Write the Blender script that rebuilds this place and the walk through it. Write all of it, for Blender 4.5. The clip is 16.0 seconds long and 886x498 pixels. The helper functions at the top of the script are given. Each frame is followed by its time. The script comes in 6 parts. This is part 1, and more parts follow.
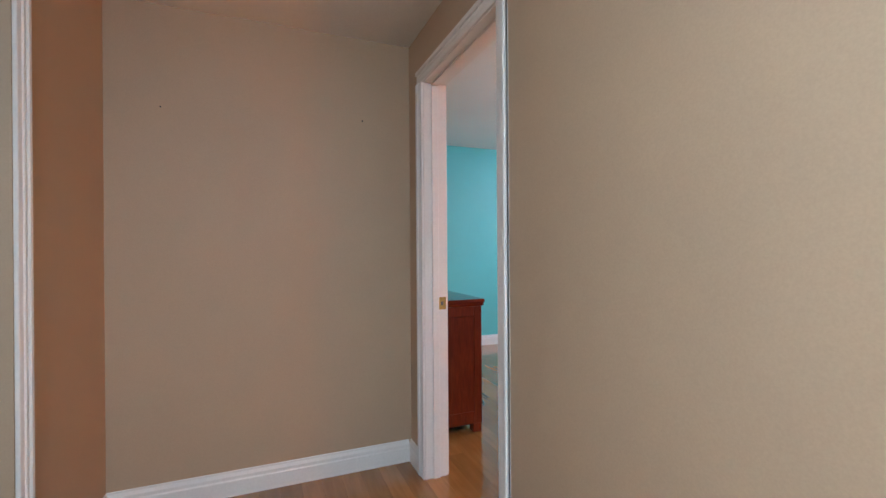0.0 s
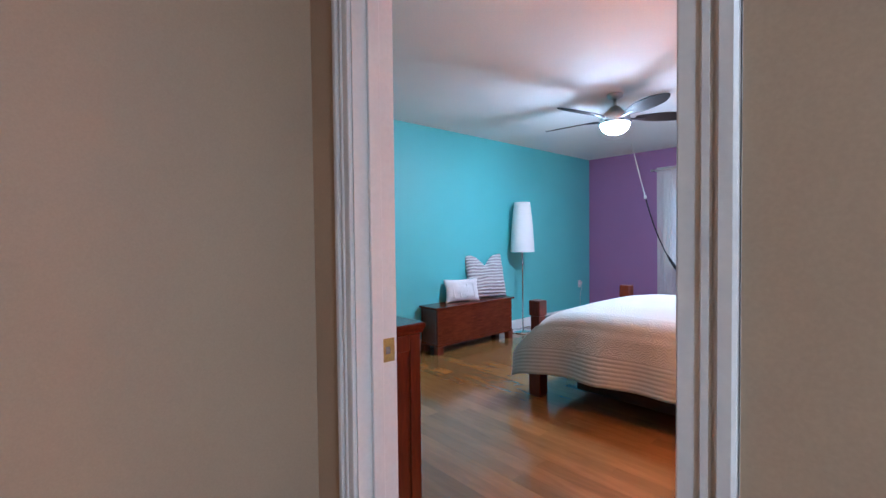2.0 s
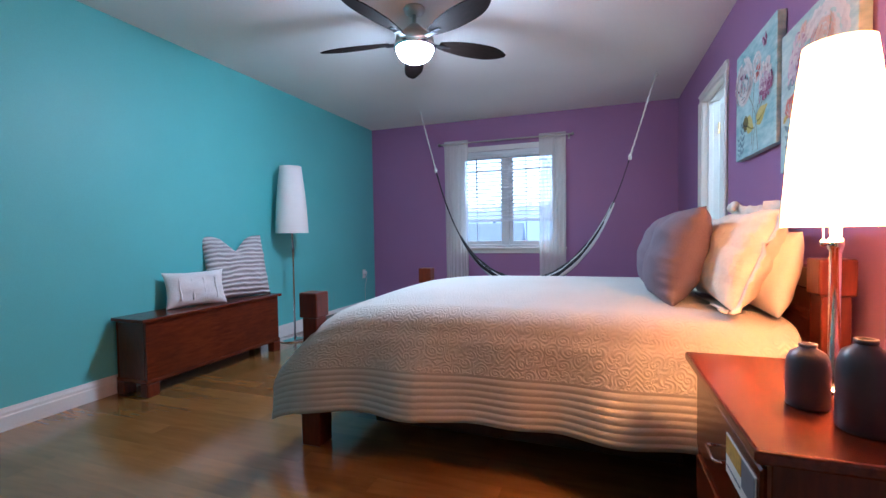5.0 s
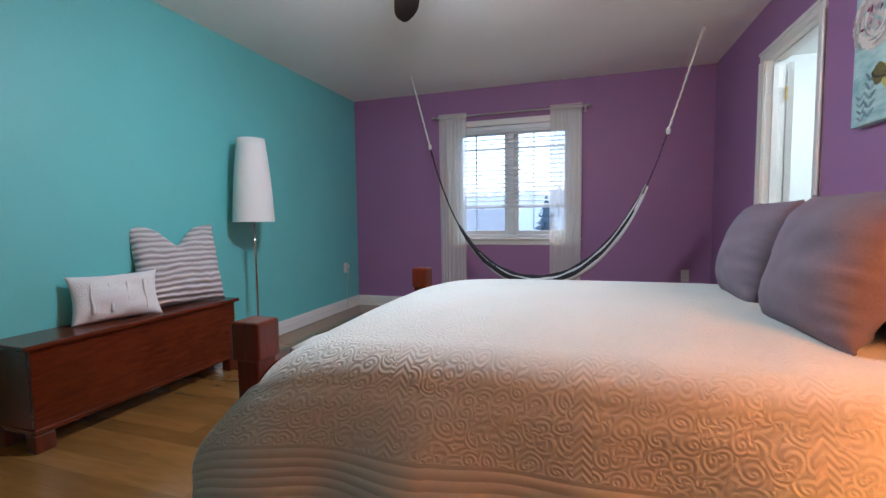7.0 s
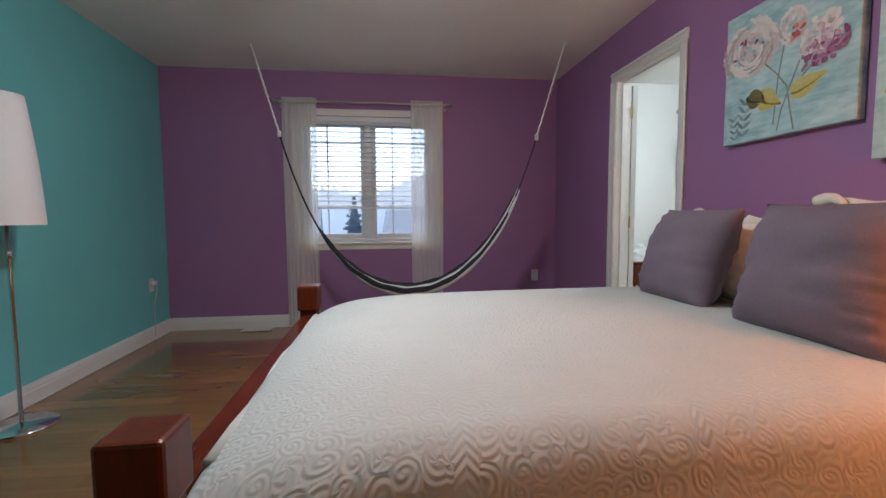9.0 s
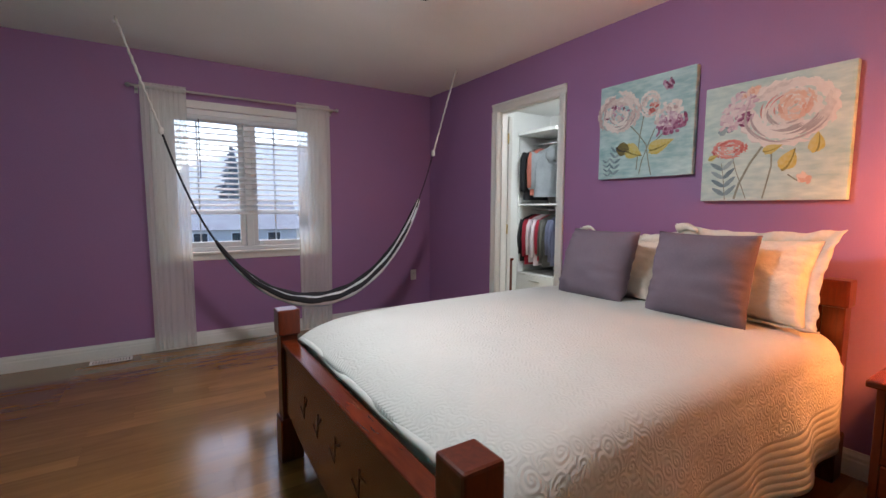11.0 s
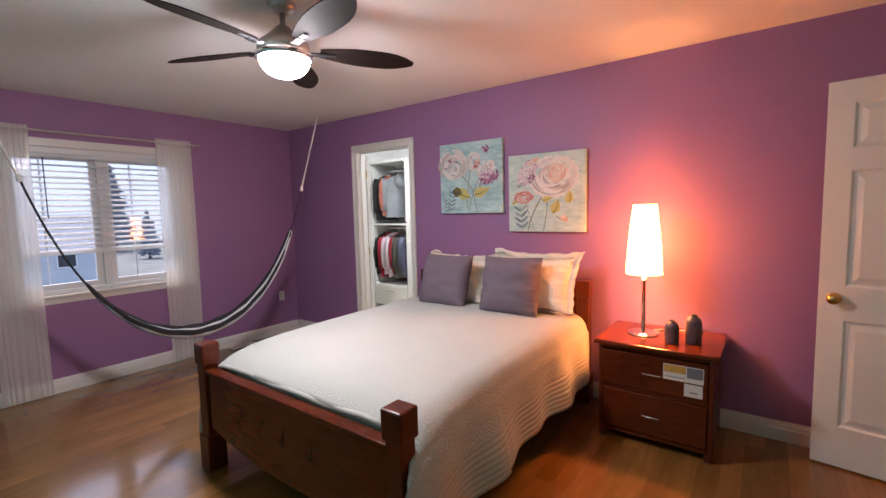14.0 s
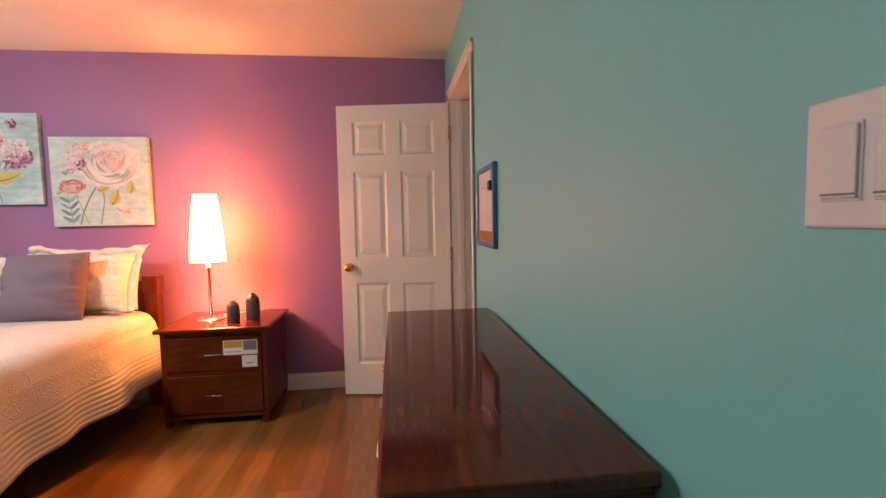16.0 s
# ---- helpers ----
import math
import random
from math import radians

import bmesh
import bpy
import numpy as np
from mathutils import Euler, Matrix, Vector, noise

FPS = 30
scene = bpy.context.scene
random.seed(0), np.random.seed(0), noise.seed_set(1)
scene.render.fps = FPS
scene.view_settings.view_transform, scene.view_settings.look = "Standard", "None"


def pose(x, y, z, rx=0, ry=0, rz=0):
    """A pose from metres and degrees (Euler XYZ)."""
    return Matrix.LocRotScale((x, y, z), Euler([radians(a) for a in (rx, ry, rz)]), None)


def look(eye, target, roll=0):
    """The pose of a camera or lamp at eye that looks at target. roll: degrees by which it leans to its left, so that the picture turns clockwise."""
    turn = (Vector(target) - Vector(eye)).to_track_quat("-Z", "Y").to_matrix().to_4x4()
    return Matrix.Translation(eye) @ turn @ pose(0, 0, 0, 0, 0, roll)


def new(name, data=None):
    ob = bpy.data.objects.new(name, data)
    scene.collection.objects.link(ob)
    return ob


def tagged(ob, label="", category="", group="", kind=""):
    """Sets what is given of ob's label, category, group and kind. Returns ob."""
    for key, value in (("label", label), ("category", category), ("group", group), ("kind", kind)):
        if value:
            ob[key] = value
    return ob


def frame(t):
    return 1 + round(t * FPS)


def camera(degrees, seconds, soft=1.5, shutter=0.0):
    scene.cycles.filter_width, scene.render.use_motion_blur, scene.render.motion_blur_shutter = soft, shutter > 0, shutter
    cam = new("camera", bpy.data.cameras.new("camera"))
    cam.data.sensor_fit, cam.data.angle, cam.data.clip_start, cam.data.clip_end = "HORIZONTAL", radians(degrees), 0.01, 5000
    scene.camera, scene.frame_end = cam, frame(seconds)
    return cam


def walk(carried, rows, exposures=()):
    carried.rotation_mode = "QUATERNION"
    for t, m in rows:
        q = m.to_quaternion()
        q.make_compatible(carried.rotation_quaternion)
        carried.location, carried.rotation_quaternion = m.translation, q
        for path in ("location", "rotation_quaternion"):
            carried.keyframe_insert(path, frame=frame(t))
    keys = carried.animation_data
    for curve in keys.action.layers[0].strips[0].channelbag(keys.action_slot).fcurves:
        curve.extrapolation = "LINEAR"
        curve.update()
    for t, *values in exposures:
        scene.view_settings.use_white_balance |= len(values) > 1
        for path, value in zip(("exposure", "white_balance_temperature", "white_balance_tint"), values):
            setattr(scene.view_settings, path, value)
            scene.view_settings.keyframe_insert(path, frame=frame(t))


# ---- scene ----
cam = camera(90.9, 16.0, soft=1.5)
PATH = [
    (0, (1.051, -0.883, 1.201), (-0.802, -0.129, 1.199), -0.4),
    (0.5, (0.743, -0.858, 1.22), (-1.061, 0.005, 1.212), -0.5),
    (1, (0.433, -0.858, 1.224), (-1.307, 0.128, 1.214), -0.2),
    (1.5, (0.143, -0.796, 1.221), (-1.478, 0.375, 1.163), -0.2),
    (2, (-0.082, -0.7, 1.221), (-1.579, 0.625, 1.17), -0.6),
    (2.5, (-0.347, -0.561, 1.184), (-1.688, 0.922, 1.141), -0.7),
    (3, (-0.522, -0.397, 1.131), (-1.624, 1.271, 1.09), -0.7),
    (3.5, (-0.649, -0.198, 1.073), (-1.535, 1.594, 1.019), -0.9),
    (4, (-0.712, -0.045, 1.005), (-1.472, 1.804, 0.957), -0.9),
    (6.5, (-1.048, 0.853, 1.012), (-1.692, 2.743, 0.889), -0.9),
    (7, (-1.152, 0.991, 1.035), (-1.768, 2.888, 0.897), -0.7),
    (7.5, (-1.247, 1.163, 1.041), (-1.78, 3.085, 0.89), -0.8),
    (8, (-1.365, 1.283, 1.05), (-1.748, 3.24, 0.899), -0.8),
    (8.5, (-1.559, 1.366, 1.066), (-1.651, 3.358, 0.913), -0.5),
    (9, (-1.736, 1.363, 1.057), (-1.483, 3.342, 0.912), -0.3),
    (9.5, (-1.937, 1.347, 1.125), (-1.409, 3.27, 0.976), -0.3),
    (10, (-2.145, 1.385, 1.151), (-1.397, 3.233, 0.988), -0.1),
    (12.5, (-3.117, 1.439, 1.358), (-1.763, 2.899, 1.168), -0.5),
    (13, (-3.183, 1.324, 1.397), (-1.787, 2.744, 1.217), -1.0),
    (13.5, (-3.214, 1.189, 1.414), (-1.76, 2.55, 1.233), -0.8),
    (14, (-3.239, 1.021, 1.439), (-1.64, 2.209, 1.262), -1.4),
    (14.5, (-3.26, 0.877, 1.375), (-1.46, 1.734, 1.226), -1.0),
    (15, (-3.265, 0.708, 1.317), (-1.327, 1.181, 1.176), -1.1),
    (15.5, (-3.3, 0.576, 1.27), (-1.307, 0.675, 1.137), -1.3),
    (16, (-3.305, 0.407, 1.253), (-1.322, 0.187, 1.117), -1.1),
]
EXPOSURES = [(0, 2.5, 5200, 4), (1.0, 2.5, 4950, 6), (2.0, 2.35, 4900, 10), (3.0, 2.15, 4900, 10), (4.0, 1.95, 4900, 10), (6.5, 1.9, 5700, 10), (9.0, 1.38, 6500, 14), (12.5, 1.75, 6800, 20), (14.0, 1.8, 7000, 24), (15.2, 1.95, 7350, 27), (16.0, 2.22, 7700, 29)]
walk(cam, [(t, look(eye, target, roll)) for t, eye, target, roll in PATH], EXPOSURES)

# ---- world, sun and exposure ----
world = bpy.data.worlds.new("world")
scene.world = world
world.use_nodes = True
wn = world.node_tree.nodes
sky = wn.new("ShaderNodeTexSky")
sky.sky_type = "NISHITA"
sky.sun_disc = False
sky.sun_elevation = radians(56)
sky.sun_rotation = radians(0)
sky.air_density, sky.dust_density, sky.ozone_density = 1.0, 1.5, 3.0
wn["Background"].inputs["Strength"].default_value = 0.15
world.node_tree.links.new(sky.outputs["Color"], wn["Background"].inputs["Color"])
sun = new("sun", bpy.data.lights.new("sun", "SUN"))
sun.data.energy, sun.data.angle, sun.data.color = 1.0, radians(40), (1.0, 0.97, 0.93)
sun.matrix_world = pose(0, 20, 40, -34, 0, 0)

# ---- materials ----


def nodes_of(name):
    m = bpy.data.materials.new(name)
    m.use_nodes = True
    return m, m.node_tree.nodes, m.node_tree.links, m.node_tree.nodes["Principled BSDF"]


def surface(name, color, rough=0.5, metal=0.0, vary=0.12, scale=3.0, fine=60.0, bump=0.1, depth=0.002,
            stretch=(1, 1, 1), coat=0.0, spec=0.5, dark=None, per_piece=0.0):
    """Plain procedural surface: base colour varied at two scales, with a fine relief."""
    m, n, l, b = nodes_of(name)
    co = n.new("ShaderNodeTexCoord")
    mp = n.new("ShaderNodeMapping")
    mp.inputs["Scale"].default_value = stretch
    l.new(co.outputs["Object"], mp.inputs["Vector"])
    big = n.new("ShaderNodeTexNoise")
    big.inputs["Scale"].default_value, big.inputs["Detail"].default_value = scale, 4
    small = n.new("ShaderNodeTexNoise")
    small.inputs["Scale"].default_value, small.inputs["Detail"].default_value = fine, 3
    add = n.new("ShaderNodeMath")
    add.operation = "ADD"
    half = n.new("ShaderNodeMath")
    half.operation = "MULTIPLY"
    half.inputs[1].default_value = 0.5
    for t in (big, small):
        l.new(mp.outputs["Vector"], t.inputs["Vector"])
    l.new(big.outputs["Fac"], add.inputs[0])
    l.new(small.outputs["Fac"], add.inputs[1])
    l.new(add.outputs[0], half.inputs[0])
    ramp = n.new("ShaderNodeValToRGB")
    d = dark or tuple(c * (1 - vary) for c in color)
    up = tuple(min(1, c * (1 + vary)) for c in color)
    ramp.color_ramp.elements[0].position, ramp.color_ramp.elements[0].color = 0.36, (*d, 1)
    ramp.color_ramp.elements[1].position, ramp.color_ramp.elements[1].color = 0.64, (*up, 1)
    l.new(half.outputs[0], ramp.inputs["Fac"])
    out = ramp.outputs["Color"]
    if per_piece:
        info = n.new("ShaderNodeObjectInfo")
        rng = n.new("ShaderNodeMapRange")
        rng.inputs["To Min"].default_value, rng.inputs["To Max"].default_value = 1 - per_piece, 1 + per_piece
        l.new(info.outputs["Random"], rng.inputs["Value"])
        hsv = n.new("ShaderNodeHueSaturation")
        l.new(out, hsv.inputs["Color"])
        l.new(rng.outputs["Result"], hsv.inputs["Value"])
        out = hsv.outputs["Color"]
    l.new(out, b.inputs["Base Color"])
    b.inputs["Roughness"].default_value, b.inputs["Metallic"].default_value = rough, metal
    b.inputs["Specular IOR Level"].default_value = spec
    b.inputs["Coat Weight"].default_value, b.inputs["Coat Roughness"].default_value = coat, 0.12
    if bump:
        bp = n.new("ShaderNodeBump")
        bp.inputs["Strength"].default_value, bp.inputs["Distance"].default_value = bump, depth
        l.new(small.outputs["Fac"], bp.inputs["Height"])
        l.new(bp.outputs["Normal"], b.inputs["Normal"])
    return m


def wood(name, light, dark, rough=0.3, along=(1, 14, 14), coat=0.3, per_piece=0.0, knots=3.0):
    """Stained, varnished wood: stretched grain over broad blotches."""
    m, n, l, b = nodes_of(name)
    co = n.new("ShaderNodeTexCoord")
    info = n.new("ShaderNodeObjectInfo")
    shift = n.new("ShaderNodeVectorMath")
    shift.operation = "MULTIPLY_ADD"
    shift.inputs[1].default_value = (7, 5, 3)
    l.new(info.outputs["Random"], shift.inputs[0])
    l.new(co.outputs["Object"], shift.inputs[2])
    mp = n.new("ShaderNodeMapping")
    mp.inputs["Scale"].default_value = along
    l.new(shift.outputs[0], mp.inputs["Vector"])
    grain = n.new("ShaderNodeTexNoise")
    grain.inputs["Scale"].default_value, grain.inputs["Detail"].default_value = 5, 6
    grain.inputs["Distortion"].default_value = 0.6
    blot = n.new("ShaderNodeTexNoise")
    blot.inputs["Scale"].default_value, blot.inputs["Detail"].default_value = knots, 3
    l.new(mp.outputs["Vector"], grain.inputs["Vector"])
    l.new(shift.outputs[0], blot.inputs["Vector"])
    mixf = n.new("ShaderNodeMath")
    mixf.operation = "MULTIPLY_ADD"
    mixf.inputs[1].default_value = 0.6
    sc = n.new("ShaderNodeMath")
    sc.operation = "MULTIPLY"
    sc.inputs[1].default_value = 0.4
    l.new(blot.outputs["Fac"], sc.inputs[0])
    l.new(grain.outputs["Fac"], mixf.inputs[0])
    l.new(sc.outputs[0], mixf.inputs[2])
    ramp = n.new("ShaderNodeValToRGB")
    ramp.color_ramp.elements[0].position, ramp.color_ramp.elements[0].color = 0.36, (*dark, 1)
    ramp.color_ramp.elements[1].position, ramp.color_ramp.elements[1].color = 0.64, (*light, 1)
    l.new(mixf.outputs[0], ramp.inputs["Fac"])
    out = ramp.outputs["Color"]
    if per_piece:
        rng = n.new("ShaderNodeMapRange")
        rng.inputs["To Min"].default_value, rng.inputs["To Max"].default_value = 1 - per_piece, 1 + per_piece
        l.new(info.outputs["Random"], rng.inputs["Value"])
        hsv = n.new("ShaderNodeHueSaturation")
        l.new(out, hsv.inputs["Color"])
        l.new(rng.outputs["Result"], hsv.inputs["Value"])
        out = hsv.outputs["Color"]
    l.new(out, b.inputs["Base Color"])
    rr = n.new("ShaderNodeMapRange")
    rr.inputs["To Min"].default_value, rr.inputs["To Max"].default_value = rough * 0.9, rough * 1.12
    l.new(blot.outputs["Fac"], rr.inputs["Value"])
    l.new(rr.outputs["Result"], b.inputs["Roughness"])
    b.inputs["Coat Weight"].default_value, b.inputs["Coat Roughness"].default_value = coat, rough * 0.6
    bp = n.new("ShaderNodeBump")
    bp.inputs["Strength"].default_value, bp.inputs["Distance"].default_value = 0.02, 0.0005
    l.new(grain.outputs["Fac"], bp.inputs["Height"])
    l.new(bp.outputs["Normal"], b.inputs["Normal"])
    return m


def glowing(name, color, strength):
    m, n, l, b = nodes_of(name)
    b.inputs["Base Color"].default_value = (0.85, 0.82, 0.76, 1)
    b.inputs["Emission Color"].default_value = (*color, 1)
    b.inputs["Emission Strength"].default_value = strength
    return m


def sheer_cloth():
    m, n, l, b = nodes_of("sheer_curtain_cloth")
    b.inputs["Base Color"].default_value = (0.93, 0.915, 0.87, 1)
    b.inputs["Roughness"].default_value = 0.9
    tl = n.new("ShaderNodeBsdfTranslucent")
    tl.inputs["Color"].default_value = (0.94, 0.93, 0.90, 1)
    tr = n.new("ShaderNodeBsdfTransparent")
    m1, m2 = n.new("ShaderNodeMixShader"), n.new("ShaderNodeMixShader")
    m1.inputs["Fac"].default_value = 0.35
    l.new(b.outputs[0], m1.inputs[1])
    l.new(tl.outputs[0], m1.inputs[2])
    co = n.new("ShaderNodeTexCoord")
    no = n.new("ShaderNodeTexNoise")
    no.inputs["Scale"].default_value = 300
    rg = n.new("ShaderNodeMapRange")
    rg.inputs["To Min"].default_value, rg.inputs["To Max"].default_value = 0.28, 0.50
    l.new(co.outputs["Object"], no.inputs["Vector"])
    l.new(no.outputs["Fac"], rg.inputs["Value"])
    l.new(rg.outputs["Result"], m2.inputs["Fac"])
    l.new(m1.outputs[0], m2.inputs[1])
    l.new(tr.outputs[0], m2.inputs[2])
    l.new(m2.outputs[0], n["Material Output"].inputs["Surface"])
    return m


def quilt_cloth():
    """Off-white matelasse: scrolled relief on the body, plain channels along the hem."""
    m, n, l, b = nodes_of("quilted_cotton")
    b.inputs["Roughness"].default_value = 0.85
    b.inputs["Sheen Weight"].default_value = 0.2
    co = n.new("ShaderNodeTexCoord")

    def math_node(op, a, b=None, c=None):
        q = n.new("ShaderNodeMath")
        q.operation = op
        for k, v in enumerate((a, b, c)):
            if v is None:
                continue
            if isinstance(v, (int, float)):
                q.inputs[k].default_value = v
            else:
                l.new(v, q.inputs[k])
        return q.outputs[0]
    no = n.new("ShaderNodeTexNoise")
    no.inputs["Scale"].default_value, no.inputs["Detail"].default_value = 12.0, 1.0
    l.new(co.outputs["UV"], no.inputs["Vector"])
    warp = n.new("ShaderNodeVectorMath")
    warp.operation = "MULTIPLY_ADD"
    warp.inputs[1].default_value = (0.035, 0.035, 0)
    l.new(no.outputs["Color"], warp.inputs[0])
    l.new(co.outputs["UV"], warp.inputs[2])
    vo = n.new("ShaderNodeTexVoronoi")
    vo.voronoi_dimensions = "2D"
    vo.inputs["Scale"].default_value, vo.inputs["Randomness"].default_value = 22.0, 0.85
    l.new(warp.outputs[0], vo.inputs["Vector"])
    away = n.new("ShaderNodeVectorMath")
    away.operation = "SUBTRACT"
    l.new(warp.outputs[0], away.inputs[0])
    l.new(vo.outputs["Position"], away.inputs[1])
    axy = n.new("ShaderNodeSeparateXYZ")
    l.new(away.outputs[0], axy.inputs[0])
    turn = math_node("ARCTAN2", axy.outputs["Y"], axy.outputs["X"])
    # scrolls wind outwards from the middle of each motif, feathered leaves fan out between them
    shells = math_node("SINE", math_node("ADD", math_node("MULTIPLY", vo.outputs["Distance"], 22.0), turn))
    leaves = math_node("SINE", math_node("ADD", math_node("MULTIPLY", turn, 5.0), math_node("MULTIPLY", vo.outputs["Distance"], 9.0)))
    lo_n = n.new("ShaderNodeTexNoise")
    lo_n.inputs["Scale"].default_value = 12.0
    l.new(co.outputs["UV"], lo_n.inputs["Vector"])
    pick = math_node("GREATER_THAN", lo_n.outputs["Fac"], 0.57)
    pat = n.new("ShaderNodeMix")
    pat.data_type = "FLOAT"
    l.new(pick, pat.inputs["Factor"])
    l.new(shells, pat.inputs[2])
    l.new(leaves, pat.inputs[3])
    suv = n.new("ShaderNodeSeparateXYZ")
    l.new(co.outputs["UV"], suv.inputs[0])
    off_ = math_node("ABSOLUTE", math_node("SUBTRACT", math_node("FRACT", math_node("ADD", math_node("DIVIDE", math_node("SUBTRACT", suv.outputs["X"], 0.93), 0.46), 10.5)), 0.5))
    band = math_node("LESS_THAN", off_, 0.045)
    chev = math_node("SINE", math_node("ADD", math_node("MULTIPLY", suv.outputs["Y"], 330.0), math_node("MULTIPLY", off_, 150.0)))
    ad = n.new("ShaderNodeMix")
    ad.data_type = "FLOAT"
    l.new(band, ad.inputs["Factor"])
    l.new(pat.outputs[0], ad.inputs[2])
    l.new(chev, ad.inputs[3])
    # hem channels by the distance along the cloth
    sep = n.new("ShaderNodeSeparateXYZ")
    l.new(co.outputs["UV"], sep.inputs[0])
    ch = n.new("ShaderNodeMath")
    ch.operation = "MULTIPLY"
    ch.inputs[1].default_value = 2 * math.pi / 0.054
    chs = n.new("ShaderNodeMath")
    chs.operation = "SINE"
    cha = n.new("ShaderNodeMath")
    cha.operation = "ABSOLUTE"
    l.new(sep.outputs["Y"], ch.inputs[0])
    l.new(ch.outputs[0], chs.inputs[0])
    l.new(chs.outputs[0], cha.inputs[0])
    hem = n.new("ShaderNodeMath")
    hem.operation = "LESS_THAN"
    hem.inputs[1].default_value = 0.2
    l.new(sep.outputs["Y"], hem.inputs[0])
    mx = n.new("ShaderNodeMix")
    mx.data_type = "FLOAT"
    l.new(hem.outputs[0], mx.inputs["Factor"])
    l.new(ad.outputs[0], mx.inputs[2])
    deep = n.new("ShaderNodeMath")
    deep.operation = "MULTIPLY"
    deep.inputs[1].default_value = 4.0
    l.new(cha.outputs[0], deep.inputs[0])
    l.new(deep.outputs[0], mx.inputs[3])
    bp = n.new("ShaderNodeBump")
    bp.inputs["Strength"].default_value, bp.inputs["Distance"].default_value = 0.30, 0.0024
    l.new(mx.outputs[0], bp.inputs["Height"])
    fine = n.new("ShaderNodeTexNoise")
    fine.inputs["Scale"].default_value = 400
    l.new(co.outputs["Object"], fine.inputs["Vector"])
    bp2 = n.new("ShaderNodeBump")
    bp2.inputs["Strength"].default_value, bp2.inputs["Distance"].default_value = 0.25, 0.001
    l.new(fine.outputs["Fac"], bp2.inputs["Height"])
    l.new(bp.outputs["Normal"], bp2.inputs["Normal"])
    l.new(bp2.outputs["Normal"], b.inputs["Normal"])
    ramp = n.new("ShaderNodeValToRGB")
    ramp.color_ramp.elements[0].position, ramp.color_ramp.elements[0].color = 0.0, (0.47, 0.485, 0.455, 1)
    ramp.color_ramp.elements[1].position, ramp.color_ramp.elements[1].color = 1.0, (0.535, 0.553, 0.52, 1)
    no2 = n.new("ShaderNodeTexNoise")
    no2.inputs["Scale"].default_value = 4
    l.new(co.outputs["Object"], no2.inputs["Vector"])
    l.new(no2.outputs["Fac"], ramp.inputs["Fac"])
    l.new(ramp.outputs["Color"], b.inputs["Base Color"])
    return m


def striped(name, a, c, per_metre, axis="Z", bump=0.5):
    """Ribbed or striped cloth, along one axis of the thing."""
    m, n, l, b = nodes_of(name)
    co = n.new("ShaderNodeTexCoord")
    sep = n.new("ShaderNodeSeparateXYZ")
    l.new(co.outputs["Object"], sep.inputs[0])
    no = n.new("ShaderNodeTexNoise")
    no.inputs["Scale"].default_value = 6
    l.new(co.outputs["Object"], no.inputs["Vector"])
    ma = n.new("ShaderNodeMath")
    ma.operation = "MULTIPLY_ADD"
    ma.inputs[1].default_value = 0.045
    l.new(no.outputs["Fac"], ma.inputs[0])
    l.new(sep.outputs[axis], ma.inputs[2])
    mu = n.new("ShaderNodeMath")
    mu.operation = "MULTIPLY"
    mu.inputs[1].default_value = 2 * math.pi * per_metre
    sn = n.new("ShaderNodeMath")
    sn.operation = "SINE"
    l.new(ma.outputs[0], mu.inputs[0])
    l.new(mu.outputs[0], sn.inputs[0])
    ramp = n.new("ShaderNodeValToRGB")
    ramp.color_ramp.elements[0].position, ramp.color_ramp.elements[0].color = 0.3, (*a, 1)
    ramp.color_ramp.elements[1].position, ramp.color_ramp.elements[1].color = 0.6, (*c, 1)
    mr = n.new("ShaderNodeMapRange")
    mr.inputs["From Min"].default_value = -1
    l.new(sn.outputs[0], mr.inputs["Value"])
    l.new(mr.outputs["Result"], ramp.inputs["Fac"])
    l.new(ramp.outputs["Color"], b.inputs["Base Color"])
    b.inputs["Roughness"].default_value = 0.8
    b.inputs["Sheen Weight"].default_value = 0.2
    bp = n.new("ShaderNodeBump")
    bp.inputs["Strength"].default_value, bp.inputs["Distance"].default_value = bump, 0.006
    l.new(sn.outputs[0], bp.inputs["Height"])
    l.new(bp.outputs["Normal"], b.inputs["Normal"])
    return m


def clear_glass():
    m, n, l, b = nodes_of("window_glass")
    gl = n.new("ShaderNodeBsdfGlossy")
    gl.inputs["Roughness"].default_value = 0.01
    tr = n.new("ShaderNodeBsdfTransparent")
    tr.inputs["Color"].default_value = (0.94, 0.96, 0.97, 1)
    fr = n.new("ShaderNodeFresnel")
    fr.inputs["IOR"].default_value = 1.5
    mx = n.new("ShaderNodeMixShader")
    l.new(fr.outputs[0], mx.inputs["Fac"])
    l.new(tr.outputs[0], mx.inputs[1])
    l.new(gl.outputs[0], mx.inputs[2])
    l.new(mx.outputs[0], n["Material Output"].inputs["Surface"])
    return m


PURPLE = surface("purple_wall_paint", (0.322, 0.158, 0.322), 0.55, vary=0.05, scale=1.2, fine=220, bump=0.12, depth=0.001)
TEAL = surface("teal_wall_paint", (0.155, 0.54, 0.545), 0.5, vary=0.05, scale=1.2, fine=220, bump=0.12, depth=0.001)
TAN = surface("tan_wall_paint", (0.45, 0.332, 0.22), 0.6, vary=0.05, scale=1.2, fine=220, bump=0.12, depth=0.001)
CREAM = surface("cream_wall_paint", (0.62, 0.54, 0.36), 0.6, vary=0.05, scale=1.2, fine=220, bump=0.12, depth=0.001)
CEIL = surface("ceiling_paint", (0.80, 0.79, 0.77), 0.85, vary=0.04, scale=1.5, fine=120, bump=0.3, depth=0.002)
